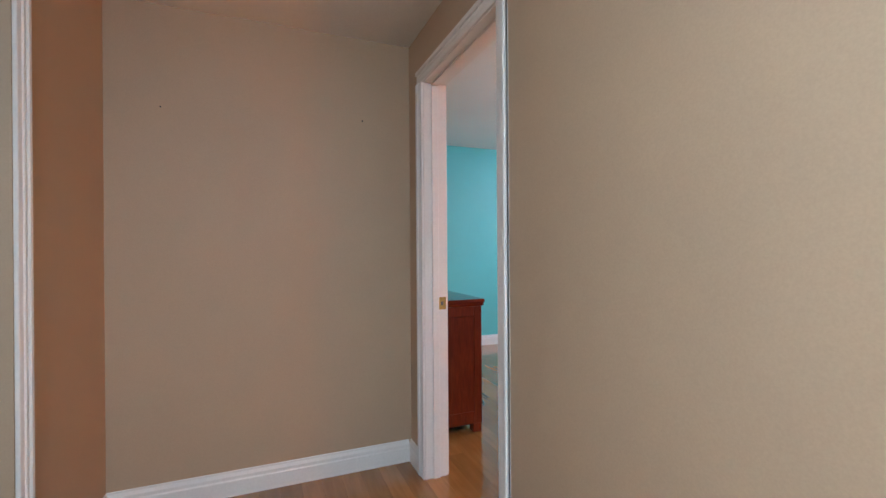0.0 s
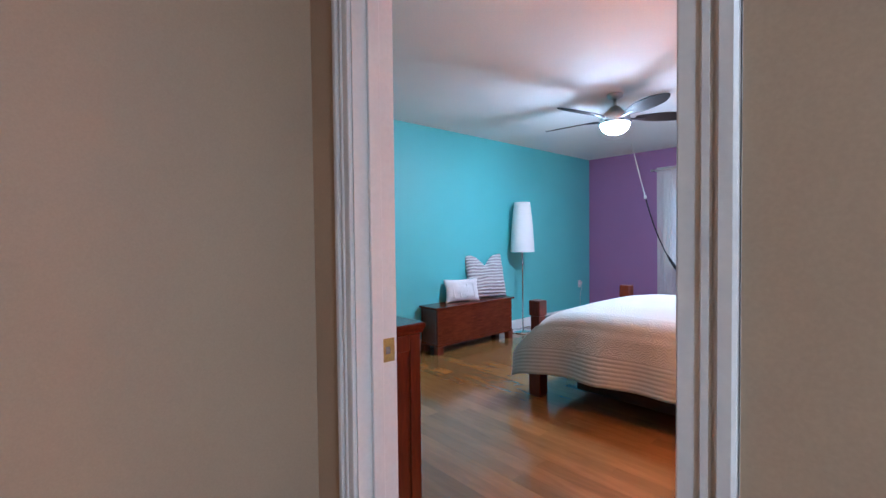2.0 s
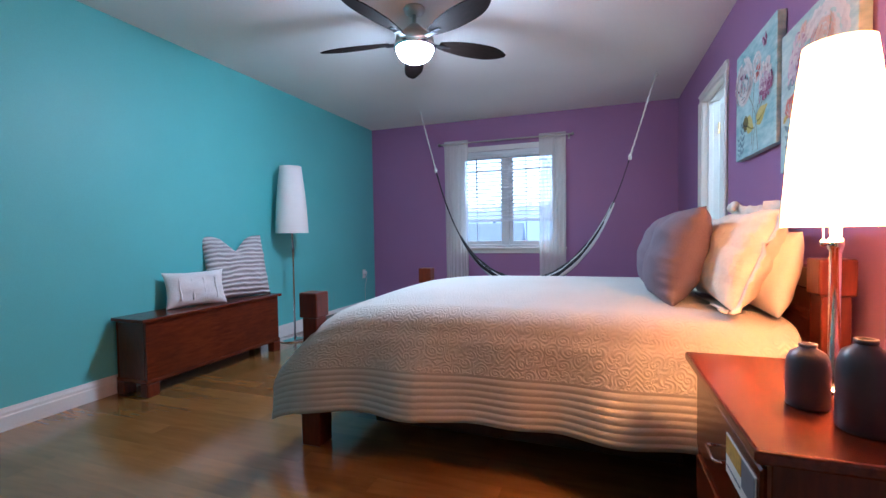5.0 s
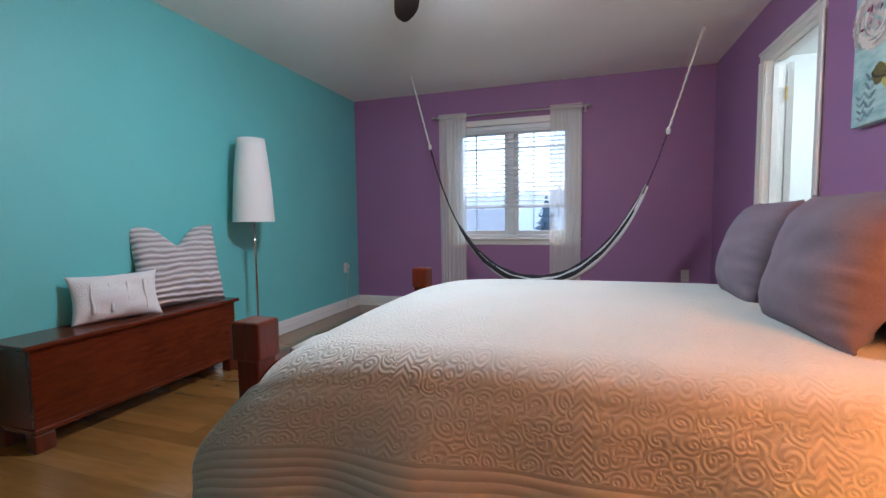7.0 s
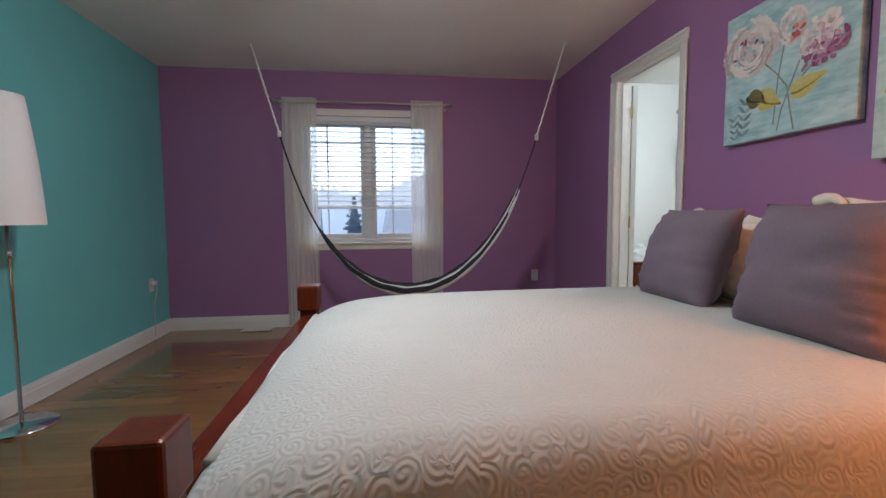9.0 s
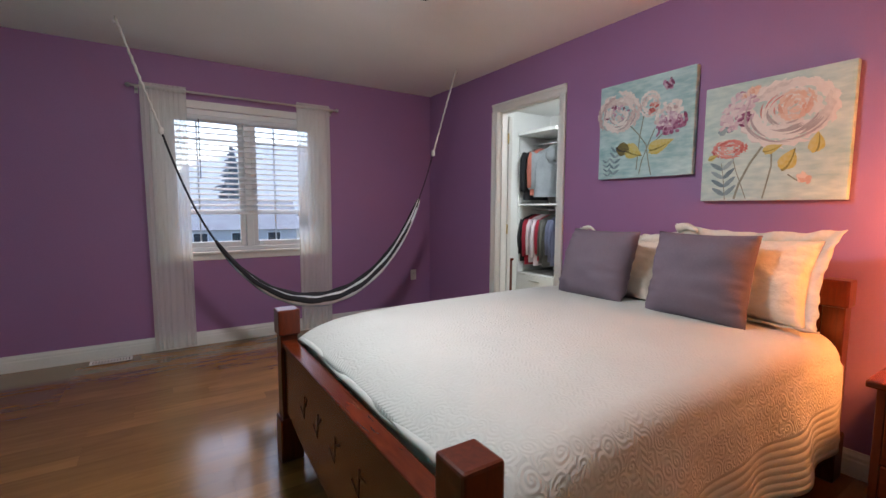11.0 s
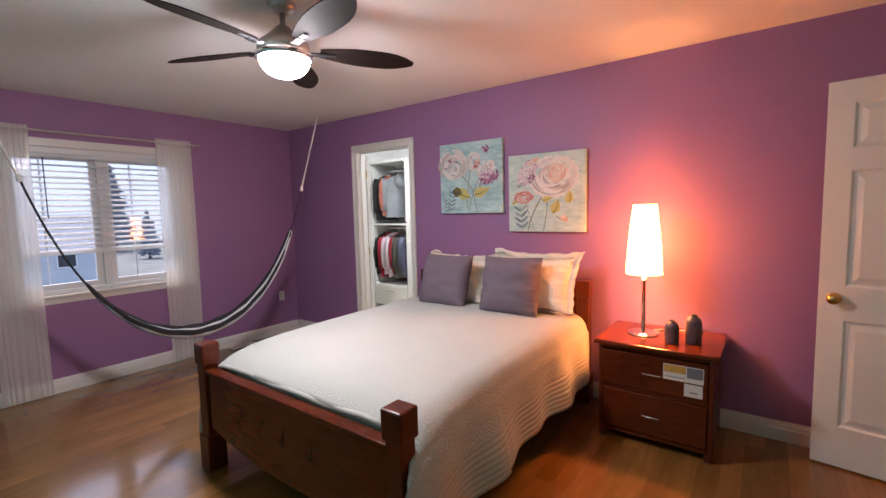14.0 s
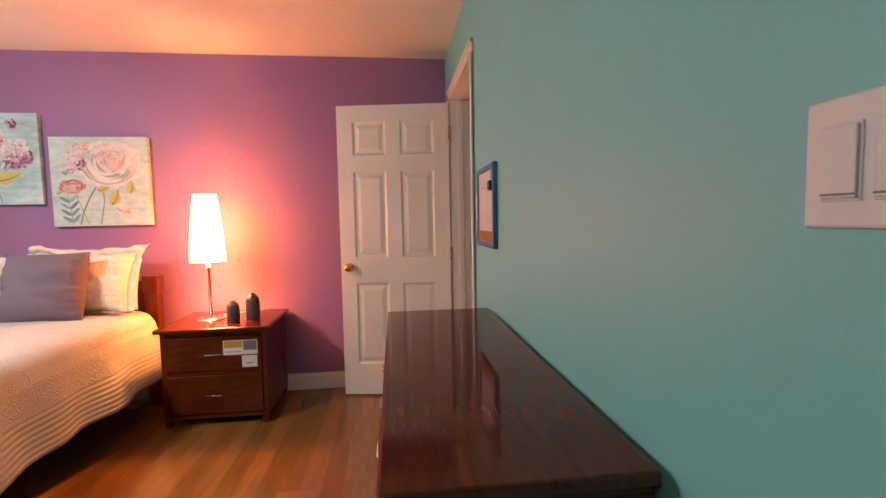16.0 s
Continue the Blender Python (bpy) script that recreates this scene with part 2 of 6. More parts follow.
WHITE = surface("white_trim_paint", (0.74, 0.72, 0.69), 0.35, vary=0.04, scale=3, fine=90, bump=0.06, depth=0.001)
CLOSET = surface("white_closet_paint", (0.80, 0.80, 0.78), 0.6, vary=0.03, scale=2, fine=160, bump=0.1, depth=0.001)
MELAMINE = surface("white_melamine", (0.76, 0.76, 0.74), 0.35, vary=0.03, bump=0.03)
VINYL = surface("white_vinyl_frame", (0.72, 0.74, 0.76), 0.35, vary=0.03, bump=0.03)
PLASTIC = surface("white_plastic", (0.72, 0.70, 0.68), 0.3, vary=0.03, bump=0.02)
PLANK = wood("honey_floor_plank", (0.315, 0.148, 0.041), (0.19, 0.083, 0.021), 0.19, (0.8, 6, 6), 0.7, per_piece=0.19)
PLANK.node_tree.nodes["Principled BSDF"].inputs["Specular IOR Level"].default_value = 0.25
for stop, place in zip(PLANK.node_tree.nodes["Color Ramp"].color_ramp.elements, (0.24, 0.76)):
    stop.position = place
PLANK.node_tree.nodes["Bump"].inputs["Strength"].default_value = 0.0
SUBFLOOR = surface("dark_joint", (0.05, 0.03, 0.02), 0.8)
HALLTILE = surface("pale_hall_floor", (0.62, 0.5, 0.3), 0.4, vary=0.1)
CHERRY = wood("red_brown_cherry_wood", (0.125, 0.021, 0.0055), (0.07, 0.011, 0.0038), 0.08, (2, 14, 14), 0.1)
CHERRYV = wood("red_brown_cherry_wood_upright", (0.13, 0.0225, 0.006), (0.072, 0.0115, 0.0037), 0.3, (14, 14, 2), 0.1)
CHERRYY = wood("red_brown_cherry_wood_cross", (0.13, 0.0225, 0.006), (0.072, 0.0115, 0.0037), 0.22, (14, 2, 14), 0.15)
for varnished in (CHERRY, CHERRYV, CHERRYY):
    varnished.node_tree.nodes["Bump"].inputs["Strength"].default_value = 0.0
    varnished.node_tree.nodes["Principled BSDF"].inputs["Specular IOR Level"].default_value = 0.32
CARVED = surface("carved_groove_shade", (0.055, 0.010, 0.004), 0.5, spec=0.25)
ESPRESSO = wood("dark_rail_wood", (0.05, 0.025, 0.015), (0.02, 0.01, 0.008), 0.35)
CHROME = surface("polished_chrome", (0.75, 0.75, 0.76), 0.12, 1.0, vary=0.03, bump=0.0)
NICKEL = surface("brushed_nickel", (0.55, 0.53, 0.5), 0.3, 1.0, vary=0.06, fine=200, bump=0.05, stretch=(1, 1, 12))
DARKNICKEL = surface("dark_satin_nickel", (0.06, 0.06, 0.066), 0.5, 1.0, vary=0.06, fine=150, bump=0.04)
BRASS = surface("polished_brass", (0.75, 0.50, 0.18), 0.2, 1.0, vary=0.08, bump=0.02)
BLADE = wood("dark_fan_blade", (0.02, 0.012, 0.010), (0.009, 0.006, 0.005), 0.68, (3, 20, 20), 0.0)
BLADE.node_tree.nodes["Principled BSDF"].inputs["Specular IOR Level"].default_value = 0.1
GLOBE = glowing("lit_frosted_globe", (0.90, 0.95, 1.0), 68.0)
SHADE_LIT = glowing("lit_lamp_shade", (1.0, 0.32, 0.075), 8.5)
SHADE_OFF = surface("white_fabric_shade", (0.80, 0.79, 0.77), 0.85, vary=0.03, scale=4, fine=350, bump=0.2, depth=0.0008)
QUILT = quilt_cloth()
SHEET = surface("white_bed_sheet", (0.74, 0.74, 0.71), 0.85, vary=0.04, scale=8, fine=250, bump=0.3)
MAUVE = surface("mauve_grey_cushion", (0.165, 0.125, 0.158), 0.8, vary=0.09, scale=5, fine=170, bump=0.3, depth=0.002)
SHAM = surface("cream_cotton_sham", (0.74, 0.69, 0.6), 0.85, vary=0.06, scale=10, fine=32, bump=0.55, depth=0.012)
RIBBED = striped("pleated_silver_cloth", (0.40, 0.36, 0.365), (0.66, 0.62, 0.62), 27, bump=0.9)
TUFTED = surface("white_tufted_cloth", (0.72, 0.70, 0.70), 0.9, vary=0.06, scale=10, fine=120, bump=0.5, depth=0.004)
SHEER = sheer_cloth()
BLIND = surface("white_blind_slat", (0.84, 0.86, 0.88), 0.4, vary=0.02, bump=0.02)
SLAT_GLOW = BLIND.node_tree.nodes.new("ShaderNodeBsdfTranslucent")
SLAT_GLOW.inputs["Color"].default_value = (0.93, 0.95, 0.97, 1)
SLAT_MIX = BLIND.node_tree.nodes.new("ShaderNodeMixShader")
SLAT_MIX.inputs["Fac"].default_value = 0.45
BLIND.node_tree.links.new(BLIND.node_tree.nodes["Principled BSDF"].outputs[0], SLAT_MIX.inputs[1])
BLIND.node_tree.links.new(SLAT_GLOW.outputs[0], SLAT_MIX.inputs[2])
BLIND.node_tree.links.new(SLAT_MIX.outputs[0], BLIND.node_tree.nodes["Material Output"].inputs["Surface"])
ROPE = surface("white_twisted_rope", (0.72, 0.70, 0.66), 0.85, vary=0.15, fine=160, bump=0.6, stretch=(1, 1, 1))
BLACKCLOTH = surface("black_cotton_weave", (0.018, 0.017, 0.022), 0.85, vary=0.3, fine=180, bump=0.5)
WHITECLOTH = surface("white_cotton_weave", (0.66, 0.68, 0.70), 0.85, vary=0.12, fine=180, bump=0.5)
BLUECLOTH = surface("pale_blue_cotton_weave", (0.26, 0.40, 0.50), 0.85, vary=0.12, fine=180, bump=0.5)
CERAMIC = surface("dark_grey_violet_ceramic", (0.075, 0.062, 0.080), 0.35, vary=0.1, fine=40, bump=0.08)
GLASS = clear_glass()
CANVAS = surface("pale_blue_painted_canvas", (0.43, 0.58, 0.57), 0.75, vary=0.2, scale=5, fine=22, bump=0.3, depth=0.0008, dark=(0.24, 0.45, 0.48), stretch=(0.6, 1, 1.8))
CANVAS_B = surface("pale_cream_painted_canvas", (0.53, 0.63, 0.58), 0.75, vary=0.16, scale=4, fine=22, bump=0.3, depth=0.0008, dark=(0.34, 0.52, 0.52), stretch=(0.6, 1, 1.8))


def painted(name, *tones):
    """Brushed paint: every stroke takes its own tone out of a row of tones, streaked along itself."""
    m, n, l, b = nodes_of(name)
    geo, co = n.new("ShaderNodeNewGeometry"), n.new("ShaderNodeTexCoord")
    no = n.new("ShaderNodeTexNoise")
    no.inputs["Scale"].default_value, no.inputs["Detail"].default_value = 55, 3
    l.new(co.outputs["Object"], no.inputs["Vector"])
    ad = n.new("ShaderNodeMath")
    ad.operation = "MULTIPLY_ADD"
    ad.inputs[1].default_value = 0.75
    sh = n.new("ShaderNodeMath")
    sh.operation = "MULTIPLY_ADD"
    sh.inputs[1].default_value, sh.inputs[2].default_value = 0.7, -0.22
    l.new(no.outputs["Fac"], sh.inputs[0])
    l.new(geo.outputs["Random Per Island"], ad.inputs[0])
    l.new(sh.outputs[0], ad.inputs[2])
    ramp = n.new("ShaderNodeValToRGB")
    el = ramp.color_ramp.elements
    while len(el) < len(tones):
        el.new(0.5)
    for k, tone in enumerate(tones):
        el[k].position, el[k].color = k / (len(tones) - 1), (*tone, 1)
    l.new(ad.outputs[0], ramp.inputs["Fac"])
    l.new(ramp.outputs["Color"], b.inputs["Base Color"])
    b.inputs["Roughness"].default_value = 0.75
    return m


PAINTS = {
    "blush": surface("blush_paint", (0.70, 0.63, 0.60), 0.75, vary=0.16, scale=26, fine=200),
    "white": surface("petal_white_paint", (0.73, 0.68, 0.64), 0.75, vary=0.10, scale=26, fine=200),
    "rose": surface("rose_paint", (0.58, 0.27, 0.26), 0.75, vary=0.3, scale=26, fine=200),
    "stem": surface("stem_paint", (0.22, 0.25, 0.20), 0.75, vary=0.3, scale=20, fine=200),
    "shade": surface("grey_petal_shade_paint", (0.41, 0.37, 0.37), 0.75, vary=0.2, scale=26, fine=200),
    "petal": painted("pale_petal_strokes", (0.38, 0.26, 0.26), (0.60, 0.52, 0.49), (0.72, 0.67, 0.63), (0.77, 0.74, 0.70)),
    "pearl": painted("pearl_petal_strokes", (0.50, 0.47, 0.46), (0.68, 0.64, 0.61), (0.74, 0.71, 0.68), (0.78, 0.75, 0.71)),
    "mulberry": painted("mulberry_petal_strokes", (0.13, 0.03, 0.07), (0.25, 0.07, 0.16), (0.42, 0.22, 0.33), (0.62, 0.50, 0.56)),
    "lilac": painted("lilac_petal_strokes", (0.36, 0.20, 0.28), (0.56, 0.42, 0.50), (0.66, 0.58, 0.60), (0.70, 0.65, 0.64)),
    "coral": painted("coral_petal_strokes", (0.36, 0.07, 0.07), (0.56, 0.17, 0.15), (0.62, 0.30, 0.26), (0.70, 0.56, 0.52)),
    "peach": painted("peach_heart_strokes", (0.62, 0.34, 0.26), (0.70, 0.50, 0.40), (0.74, 0.60, 0.52)),
    "gold": painted("gold_leaf_strokes", (0.10, 0.09, 0.03), (0.34, 0.30, 0.06), (0.52, 0.44, 0.11), (0.55, 0.52, 0.25)),
    "umber": painted("umber_strokes", (0.03, 0.03, 0.03), (0.08, 0.07, 0.04), (0.20, 0.17, 0.05)),
    "slate": painted("slate_leaf_strokes", (0.10, 0.17, 0.21), (0.20, 0.30, 0.34), (0.32, 0.43, 0.45)),
}
BOARD = surface("white_marker_board", (0.68, 0.66, 0.68), 0.25, vary=0.03, bump=0.02)
BLUEPL = surface("blue_plastic_frame", (0.03, 0.14, 0.26), 0.4, vary=0.08, bump=0.03)
CORK = surface("brown_cork", (0.38, 0.17, 0.07), 0.9, vary=0.3, scale=40, fine=150, bump=0.5)
BLACKPL = surface("black_plastic", (0.02, 0.02, 0.022), 0.4)
PAPER = surface("white_paper_label", (0.72, 0.70, 0.66), 0.6, vary=0.04)
OCHRE = surface("ochre_print", (0.55, 0.32, 0.06), 0.6, vary=0.15, scale=60)
INK = surface("print_and_slot_grey", (0.16, 0.17, 0.20), 0.6)
# foliage paled towards blue: the distance haze is in its colour
TREE = surface("hazed_conifer_foliage", (0.17, 0.20, 0.23), 0.9, vary=0.2, scale=2, fine=9)
BARK = surface("grey_brown_bark", (0.10, 0.08, 0.06), 0.9, vary=0.3)
GRASS = surface("wet_winter_ground", (0.20, 0.21, 0.19), 0.9, vary=0.3, scale=0.05, fine=0.8)
SIDING = surface("pale_house_siding", (0.50, 0.52, 0.55), 0.7, vary=0.1)
SHINGLE = surface("grey_shingle_roof", (0.32, 0.33, 0.35), 0.85, vary=0.2, fine=8)
DARKPANE = surface("dark_far_window_pane", (0.03, 0.04, 0.05), 0.1)
CLOTHES = {
    "grey": surface("heather_grey_jersey", (0.25, 0.27, 0.29), 0.9, vary=0.15, scale=8, fine=120, bump=0.5),
    "black": surface("black_jersey", (0.015, 0.015, 0.018), 0.9, vary=0.3, scale=8, fine=120, bump=0.5),
    "red": surface("crimson_cotton", (0.30, 0.012, 0.03), 0.85, vary=0.2, scale=8, fine=120, bump=0.5),
    "lilac": surface("pale_pink_cotton", (0.66, 0.55, 0.60), 0.85, vary=0.12, scale=8, fine=120, bump=0.5),
    "coral": surface("coral_cotton", (0.46, 0.14, 0.10), 0.85, vary=0.2, scale=8, fine=120, bump=0.5),
    "olive": surface("grey_olive_cotton", (0.09, 0.09, 0.08), 0.85, vary=0.2, scale=8, fine=120, bump=0.5),
    "denim": surface("faded_blue_cotton", (0.11, 0.12, 0.19), 0.85, vary=0.2, scale=8, fine=120, bump=0.5),
    "white": surface("white_cotton", (0.66, 0.66, 0.65), 0.85, vary=0.08, scale=8, fine=120, bump=0.5),
}

# ---- mesh helpers ----


def mesh_object(name, bm, material, parent=None, smooth=False):
    me = bpy.data.meshes.new(name)
    bmesh.ops.recalc_face_normals(bm, faces=bm.faces)
    bm.to_mesh(me)
    bm.free()
    if smooth:
        me.polygons.foreach_set("use_smooth", [True] * len(me.polygons))
    me.materials.append(material)
    ob = new(name, me)
    ob.parent = parent
    return ob


def part(name, bm, material, parent, label="", smooth=False):
    """One mesh object under a thing or under a part."""
    ob = mesh_object(name, bm, material, parent, smooth)
    if label:
        tagged(ob, label)
    return ob


def thing(name, label, category, at=(0, 0, 0), turn=0.0, group="", kind=""):
    ob = new(name)
    ob.empty_display_size = 0.1
    ob.matrix_world = pose(*at, 0, 0, turn)
    return tagged(ob, label, category, group, kind)


def structure(name, bm, material, label, category):
    return tagged(mesh_object(name, bm, material), label, category, "", "structure")


def add_box(bm, x0, x1, y0, y1, z0, z1, bevel=0.0, seg=1, m=None):
    r = bmesh.ops.create_cube(bm, size=1.0)
    vs = r["verts"]
    for v in vs:
        v.co = Vector((x0 + (v.co.x + 0.5) * (x1 - x0), y0 + (v.co.y + 0.5) * (y1 - y0), z0 + (v.co.z + 0.5) * (z1 - z0)))
    if m is not None:
        bmesh.ops.transform(bm, matrix=m, verts=vs)
    if bevel:
        es = list({e for v in vs for e in v.link_edges})
        bmesh.ops.bevel(bm, geom=es, offset=bevel, segments=seg, affect="EDGES", profile=0.5)
    return bm


def box(x0, x1, y0, y1, z0, z1, bevel=0.0, seg=1, m=None):
    return add_box(bmesh.new(), x0, x1, y0, y1, z0, z1, bevel, seg, m)


def boxes(rows, bevel=0.0, seg=1):
    bm = bmesh.new()
    for r in rows:
        add_box(bm, *r, bevel, seg)
    return bm


def lathe(profile, seg=32, bm=None, m=None):
    """Turns (radius, height) rows about z."""
    bm = bm or bmesh.new()
    rings = []
    for r, z in profile:
        if r < 1e-5:
            rings.append([bm.verts.new((0, 0, z))])
        else:
            rings.append([bm.verts.new((r * math.cos(2 * math.pi * i / seg), r * math.sin(2 * math.pi * i / seg), z)) for i in range(seg)])
    for a, b in zip(rings, rings[1:]):
        for i in range(seg):
            j = (i + 1) % seg
            if len(a) == 1 and len(b) == 1:
                continue
            if len(a) == 1:
                bm.faces.new((a[0], b[i], b[j]))
            elif len(b) == 1:
                bm.faces.new((a[i], a[j], b[0]))
            else:
                bm.faces.new((a[i], a[j], b[j], b[i]))
    if m is not None:
        bmesh.ops.transform(bm, matrix=m, verts=[v for ring in rings for v in ring])
    return bm


def tube(points, radius, seg=10, bm=None, flat=1.0):
    """A round bar swept along points; radius may be a function of 0..1."""
    bm = bm or bmesh.new()
    pts = [Vector(p) for p in points]
    rings = []
    n = len(pts)
    for i, p in enumerate(pts):
        d = (pts[min(i + 1, n - 1)] - pts[max(i - 1, 0)]).normalized()
        ref = Vector((0, 1, 0)) if abs(d.y) < 0.9 else Vector((1, 0, 0))
        a = d.cross(ref).normalized()
        b = d.cross(a).normalized()
        r = radius(i / (n - 1)) if callable(radius) else radius
        rings.append([bm.verts.new(p + a * (r * math.cos(2 * math.pi * k / seg)) + b * (r * flat * math.sin(2 * math.pi * k / seg))) for k in range(seg)])
    for a, b in zip(rings, rings[1:]):
        for k in range(seg):
            j = (k + 1) % seg
            bm.faces.new((a[k], a[j], b[j], b[k]))
    bm.faces.new(rings[0][::-1])
    bm.faces.new(rings[-1])
    return bm


def sheet(fn, nu, nv, uv=None):
    """A grid surface from fn(u, v), u and v from 0 to 1."""
    bm = bmesh.new()
    g = [[bm.verts.new(fn(i / nu, j / nv)) for j in range(nv + 1)] for i in range(nu + 1)]
    lay = bm.loops.layers.uv.new("UVMap") if uv else None
    for i in range(nu):
        for j in range(nv):
            f = bm.faces.new((g[i][j], g[i + 1][j], g[i + 1][j + 1], g[i][j + 1]))
            if uv:
                for lp, (a, b) in zip(f.loops, ((i, j), (i + 1, j), (i + 1, j + 1), (i, j + 1))):
                    lp[lay].uv = uv(a / nu, b / nv)
    return bm


def cushion(w, h, thick, ears=0.06, dent=0.0, n=42, seed=1, wrinkle=0.006, pucker=0.0):
    """A stuffed pillow standing on its lower edge in the x-z plane, its base at z = 0; corners drawn out, top dented on wish."""
    bm = bmesh.new()
    off = Vector((seed * 3.7, seed * 1.3, seed * 2.1))

    def at(u, v, side):
        x, z = 2 * u - 1, 2 * v - 1
        pinch = 1 - ears * ((1 - x * x) * abs(z) ** 3 + (1 - z * z) * abs(x) ** 3)
        f = max(0.0, (1 - abs(x) ** 2.6) * (1 - abs(z) ** 2.6)) ** 0.55
        px, pz = x * w / 2 * (1 - ears * (1 - z * z) * 0.7), z * h / 2 * (1 - ears * (1 - x * x) * 0.7)
        if dent and z > -0.2:
            pz -= dent * math.exp(-(x / 0.33) ** 2) * ((z + 0.2) / 1.2) ** 1.5
        wr = wrinkle * noise.noise(Vector((px * 9, pz * 16, side)) + off) * (0.3 + f)
        near = max(0.0, abs(x) - 0.58) / 0.42
        wr += pucker * near * noise.noise(Vector((px * 7, pz * 42, side * 3)) + off)
        return Vector((px, side * (f * thick / 2 + wr * (1 if f > 0.05 else 0)), pz + h / 2))
    fr = [[bm.verts.new(at(i / n, j / n, -1)) for j in range(n + 1)] for i in range(n + 1)]
    bk = [[fr[i][j] if i in (0, n) or j in (0, n) else bm.verts.new(at(i / n, j / n, 1)) for j in range(n + 1)] for i in range(n + 1)]
    for i in range(n):
        for j in range(n):
            bm.faces.new((fr[i][j], fr[i + 1][j], fr[i + 1][j + 1], fr[i][j + 1]))
            q = (bk[i][j], bk[i][j + 1], bk[i + 1][j + 1], bk[i + 1][j])
            if len(set(q)) == 4 and not all(v in (fr[i][j], fr[i + 1][j], fr[i + 1][j + 1], fr[i][j + 1]) for v in q):
                bm.faces.new(q)
    return bm


def moulding(x0, x1, y0, y1, z0, z1, axis, face):
    """A baseboard run: flat board with a stepped, chamfered cap. face: which way it looks ('+x', '-x', '+y', '-y')."""
    bm = bmesh.new()
    h = z1 - z0
    prof = [(0, 0), (1.0, 0), (1.0, 0.62), (0.8, 0.68), (0.8, 0.8), (0.45, 0.92), (0.35, 1.0), (0, 1.0)]
    for end in (0, 1):
        for t, zz in prof:
            if axis == "x":
                x = x1 if end else x0
                y = y0 + t * (y1 - y0) if face == "+y" else y1 - t * (y1 - y0)
            else:
                y = y1 if end else y0
                x = x0 + t * (x1 - x0) if face == "+x" else x1 - t * (x1 - x0)
            bm.verts.new((x, y, z0 + zz * h))
    bm.verts.ensure_lookup_table()
    n = len(prof)
    for i in range(n):
        j = (i + 1) % n
        bm.faces.new((bm.verts[i], bm.verts[j], bm.verts[n + j], bm.verts[n + i]))
    bm.faces.new(bm.verts[:n])
    bm.faces.new(bm.verts[n:])
    return bm


def wpart(name, bm, material, parent, label="", smooth=False):
    """A part whose mesh is given in the place's own metres."""
    m, p = Matrix(), parent
    while p:
        m = p.matrix_basis @ m
        p = p.parent
    bmesh.ops.transform(bm, matrix=m.inverted(), verts=bm.verts)
    return part(name, bm, material, parent, label, smooth)


# ---- the plan ----
W, L, H = 3.78, 5.72, 2.44          # room: x from -W to 0, y from 0 to L
HALL_H, HALL_S = 2.345, -1.55       # hall: y from HALL_S to -0.12
HALL_W, HALL_E = -1.32, 5.0
DX0, DX1, DTOP = -1.083, -0.297, 2.065   # bedroom doorway
CY0, CY1, CTOP = 3.81, 4.535, 2.068    # closet doorway
WX0, WX1, WZ0, WZ1 = -2.56, -1.26, 0.82, 2.03  # window opening
CLX = 1.9

# ---- walls, ceilings ----
structure("wall_west", box(-W - 0.12, -W, -0.12, L + 0.12, 0, H), TEAL, "smooth teal painted bedroom wall", "wall")
structure("wall_north", boxes([
    (-W, WX0, L, L + 0.12, 0, H), (WX1, 0.06, L, L + 0.12, 0, H),
    (WX0, WX1, L, L + 0.12, 0, WZ0), (WX0, WX1, L, L + 0.12, WZ1, H)]), PURPLE, "purple painted wall around the window", "wall")
structure("wall_east", boxes([
    (0, 0.06, 0, CY0 - 0.018, 0, H), (0, 0.06, CY1 + 0.018, L, 0, H), (0, 0.06, CY0 - 0.018, CY1 + 0.018, CTOP + 0.018, H)]),
    PURPLE, "purple painted wall behind the bed", "wall")
structure("wall_south", boxes([
    (-W, DX0 - 0.018, -0.06, 0, 0, H), (DX1 + 0.018, 0.06, -0.06, 0, 0, H), (DX0 - 0.018, DX1 + 0.018, -0.06, 0, DTOP + 0.018, H)]),
    TEAL, "teal painted wall beside the bedroom door", "wall")
structure("wall_hall_north", boxes([
    (HALL_W, DX0 - 0.018, -0.12, -0.06, 0, HALL_H), (DX1 + 0.018, HALL_E, -0.12, -0.06, 0, HALL_H),
    (DX0 - 0.018, DX1 + 0.018, -0.12, -0.06, DTOP + 0.018, HALL_H)]), TAN, "tan painted hall wall around the doorway", "wall")
structure("wall_hall_west", box(HALL_W - 0.12, HALL_W, HALL_S - 0.12, -0.12, 0, HALL_H), TAN, "tan painted wall at the end of the hall", "wall")
structure("wall_hall_south", boxes([
    (HALL_W, -0.56, HALL_S - 0.12, HALL_S, 0, HALL_H), (0.26, HALL_E, HALL_S - 0.12, HALL_S, 0, HALL_H),
    (-0.56, 0.26, HALL_S - 0.12, HALL_S, 2.07, HALL_H)]), TAN, "tan painted hall wall with a white door casing", "wall")
structure("wall_hall_east", box(HALL_E, HALL_E + 0.12, HALL_S - 0.12, -0.06, 0, HALL_H), CREAM, "cream painted wall at the far end of the hall", "wall")
structure("wall_closet_west", boxes([
    (0.06, 0.12, 2.9, CY0 - 0.018, 0, H), (0.06, 0.12, CY1 + 0.018, L, 0, H), (0.06, 0.12, CY0 - 0.018, CY1 + 0.018, CTOP + 0.018, H)]),
    CLOSET, "white painted closet wall around its doorway", "wall")
structure("wall_closet_north", box(0.12, CLX, L, L + 0.12, 0, H), CLOSET, "white painted closet wall", "wall")
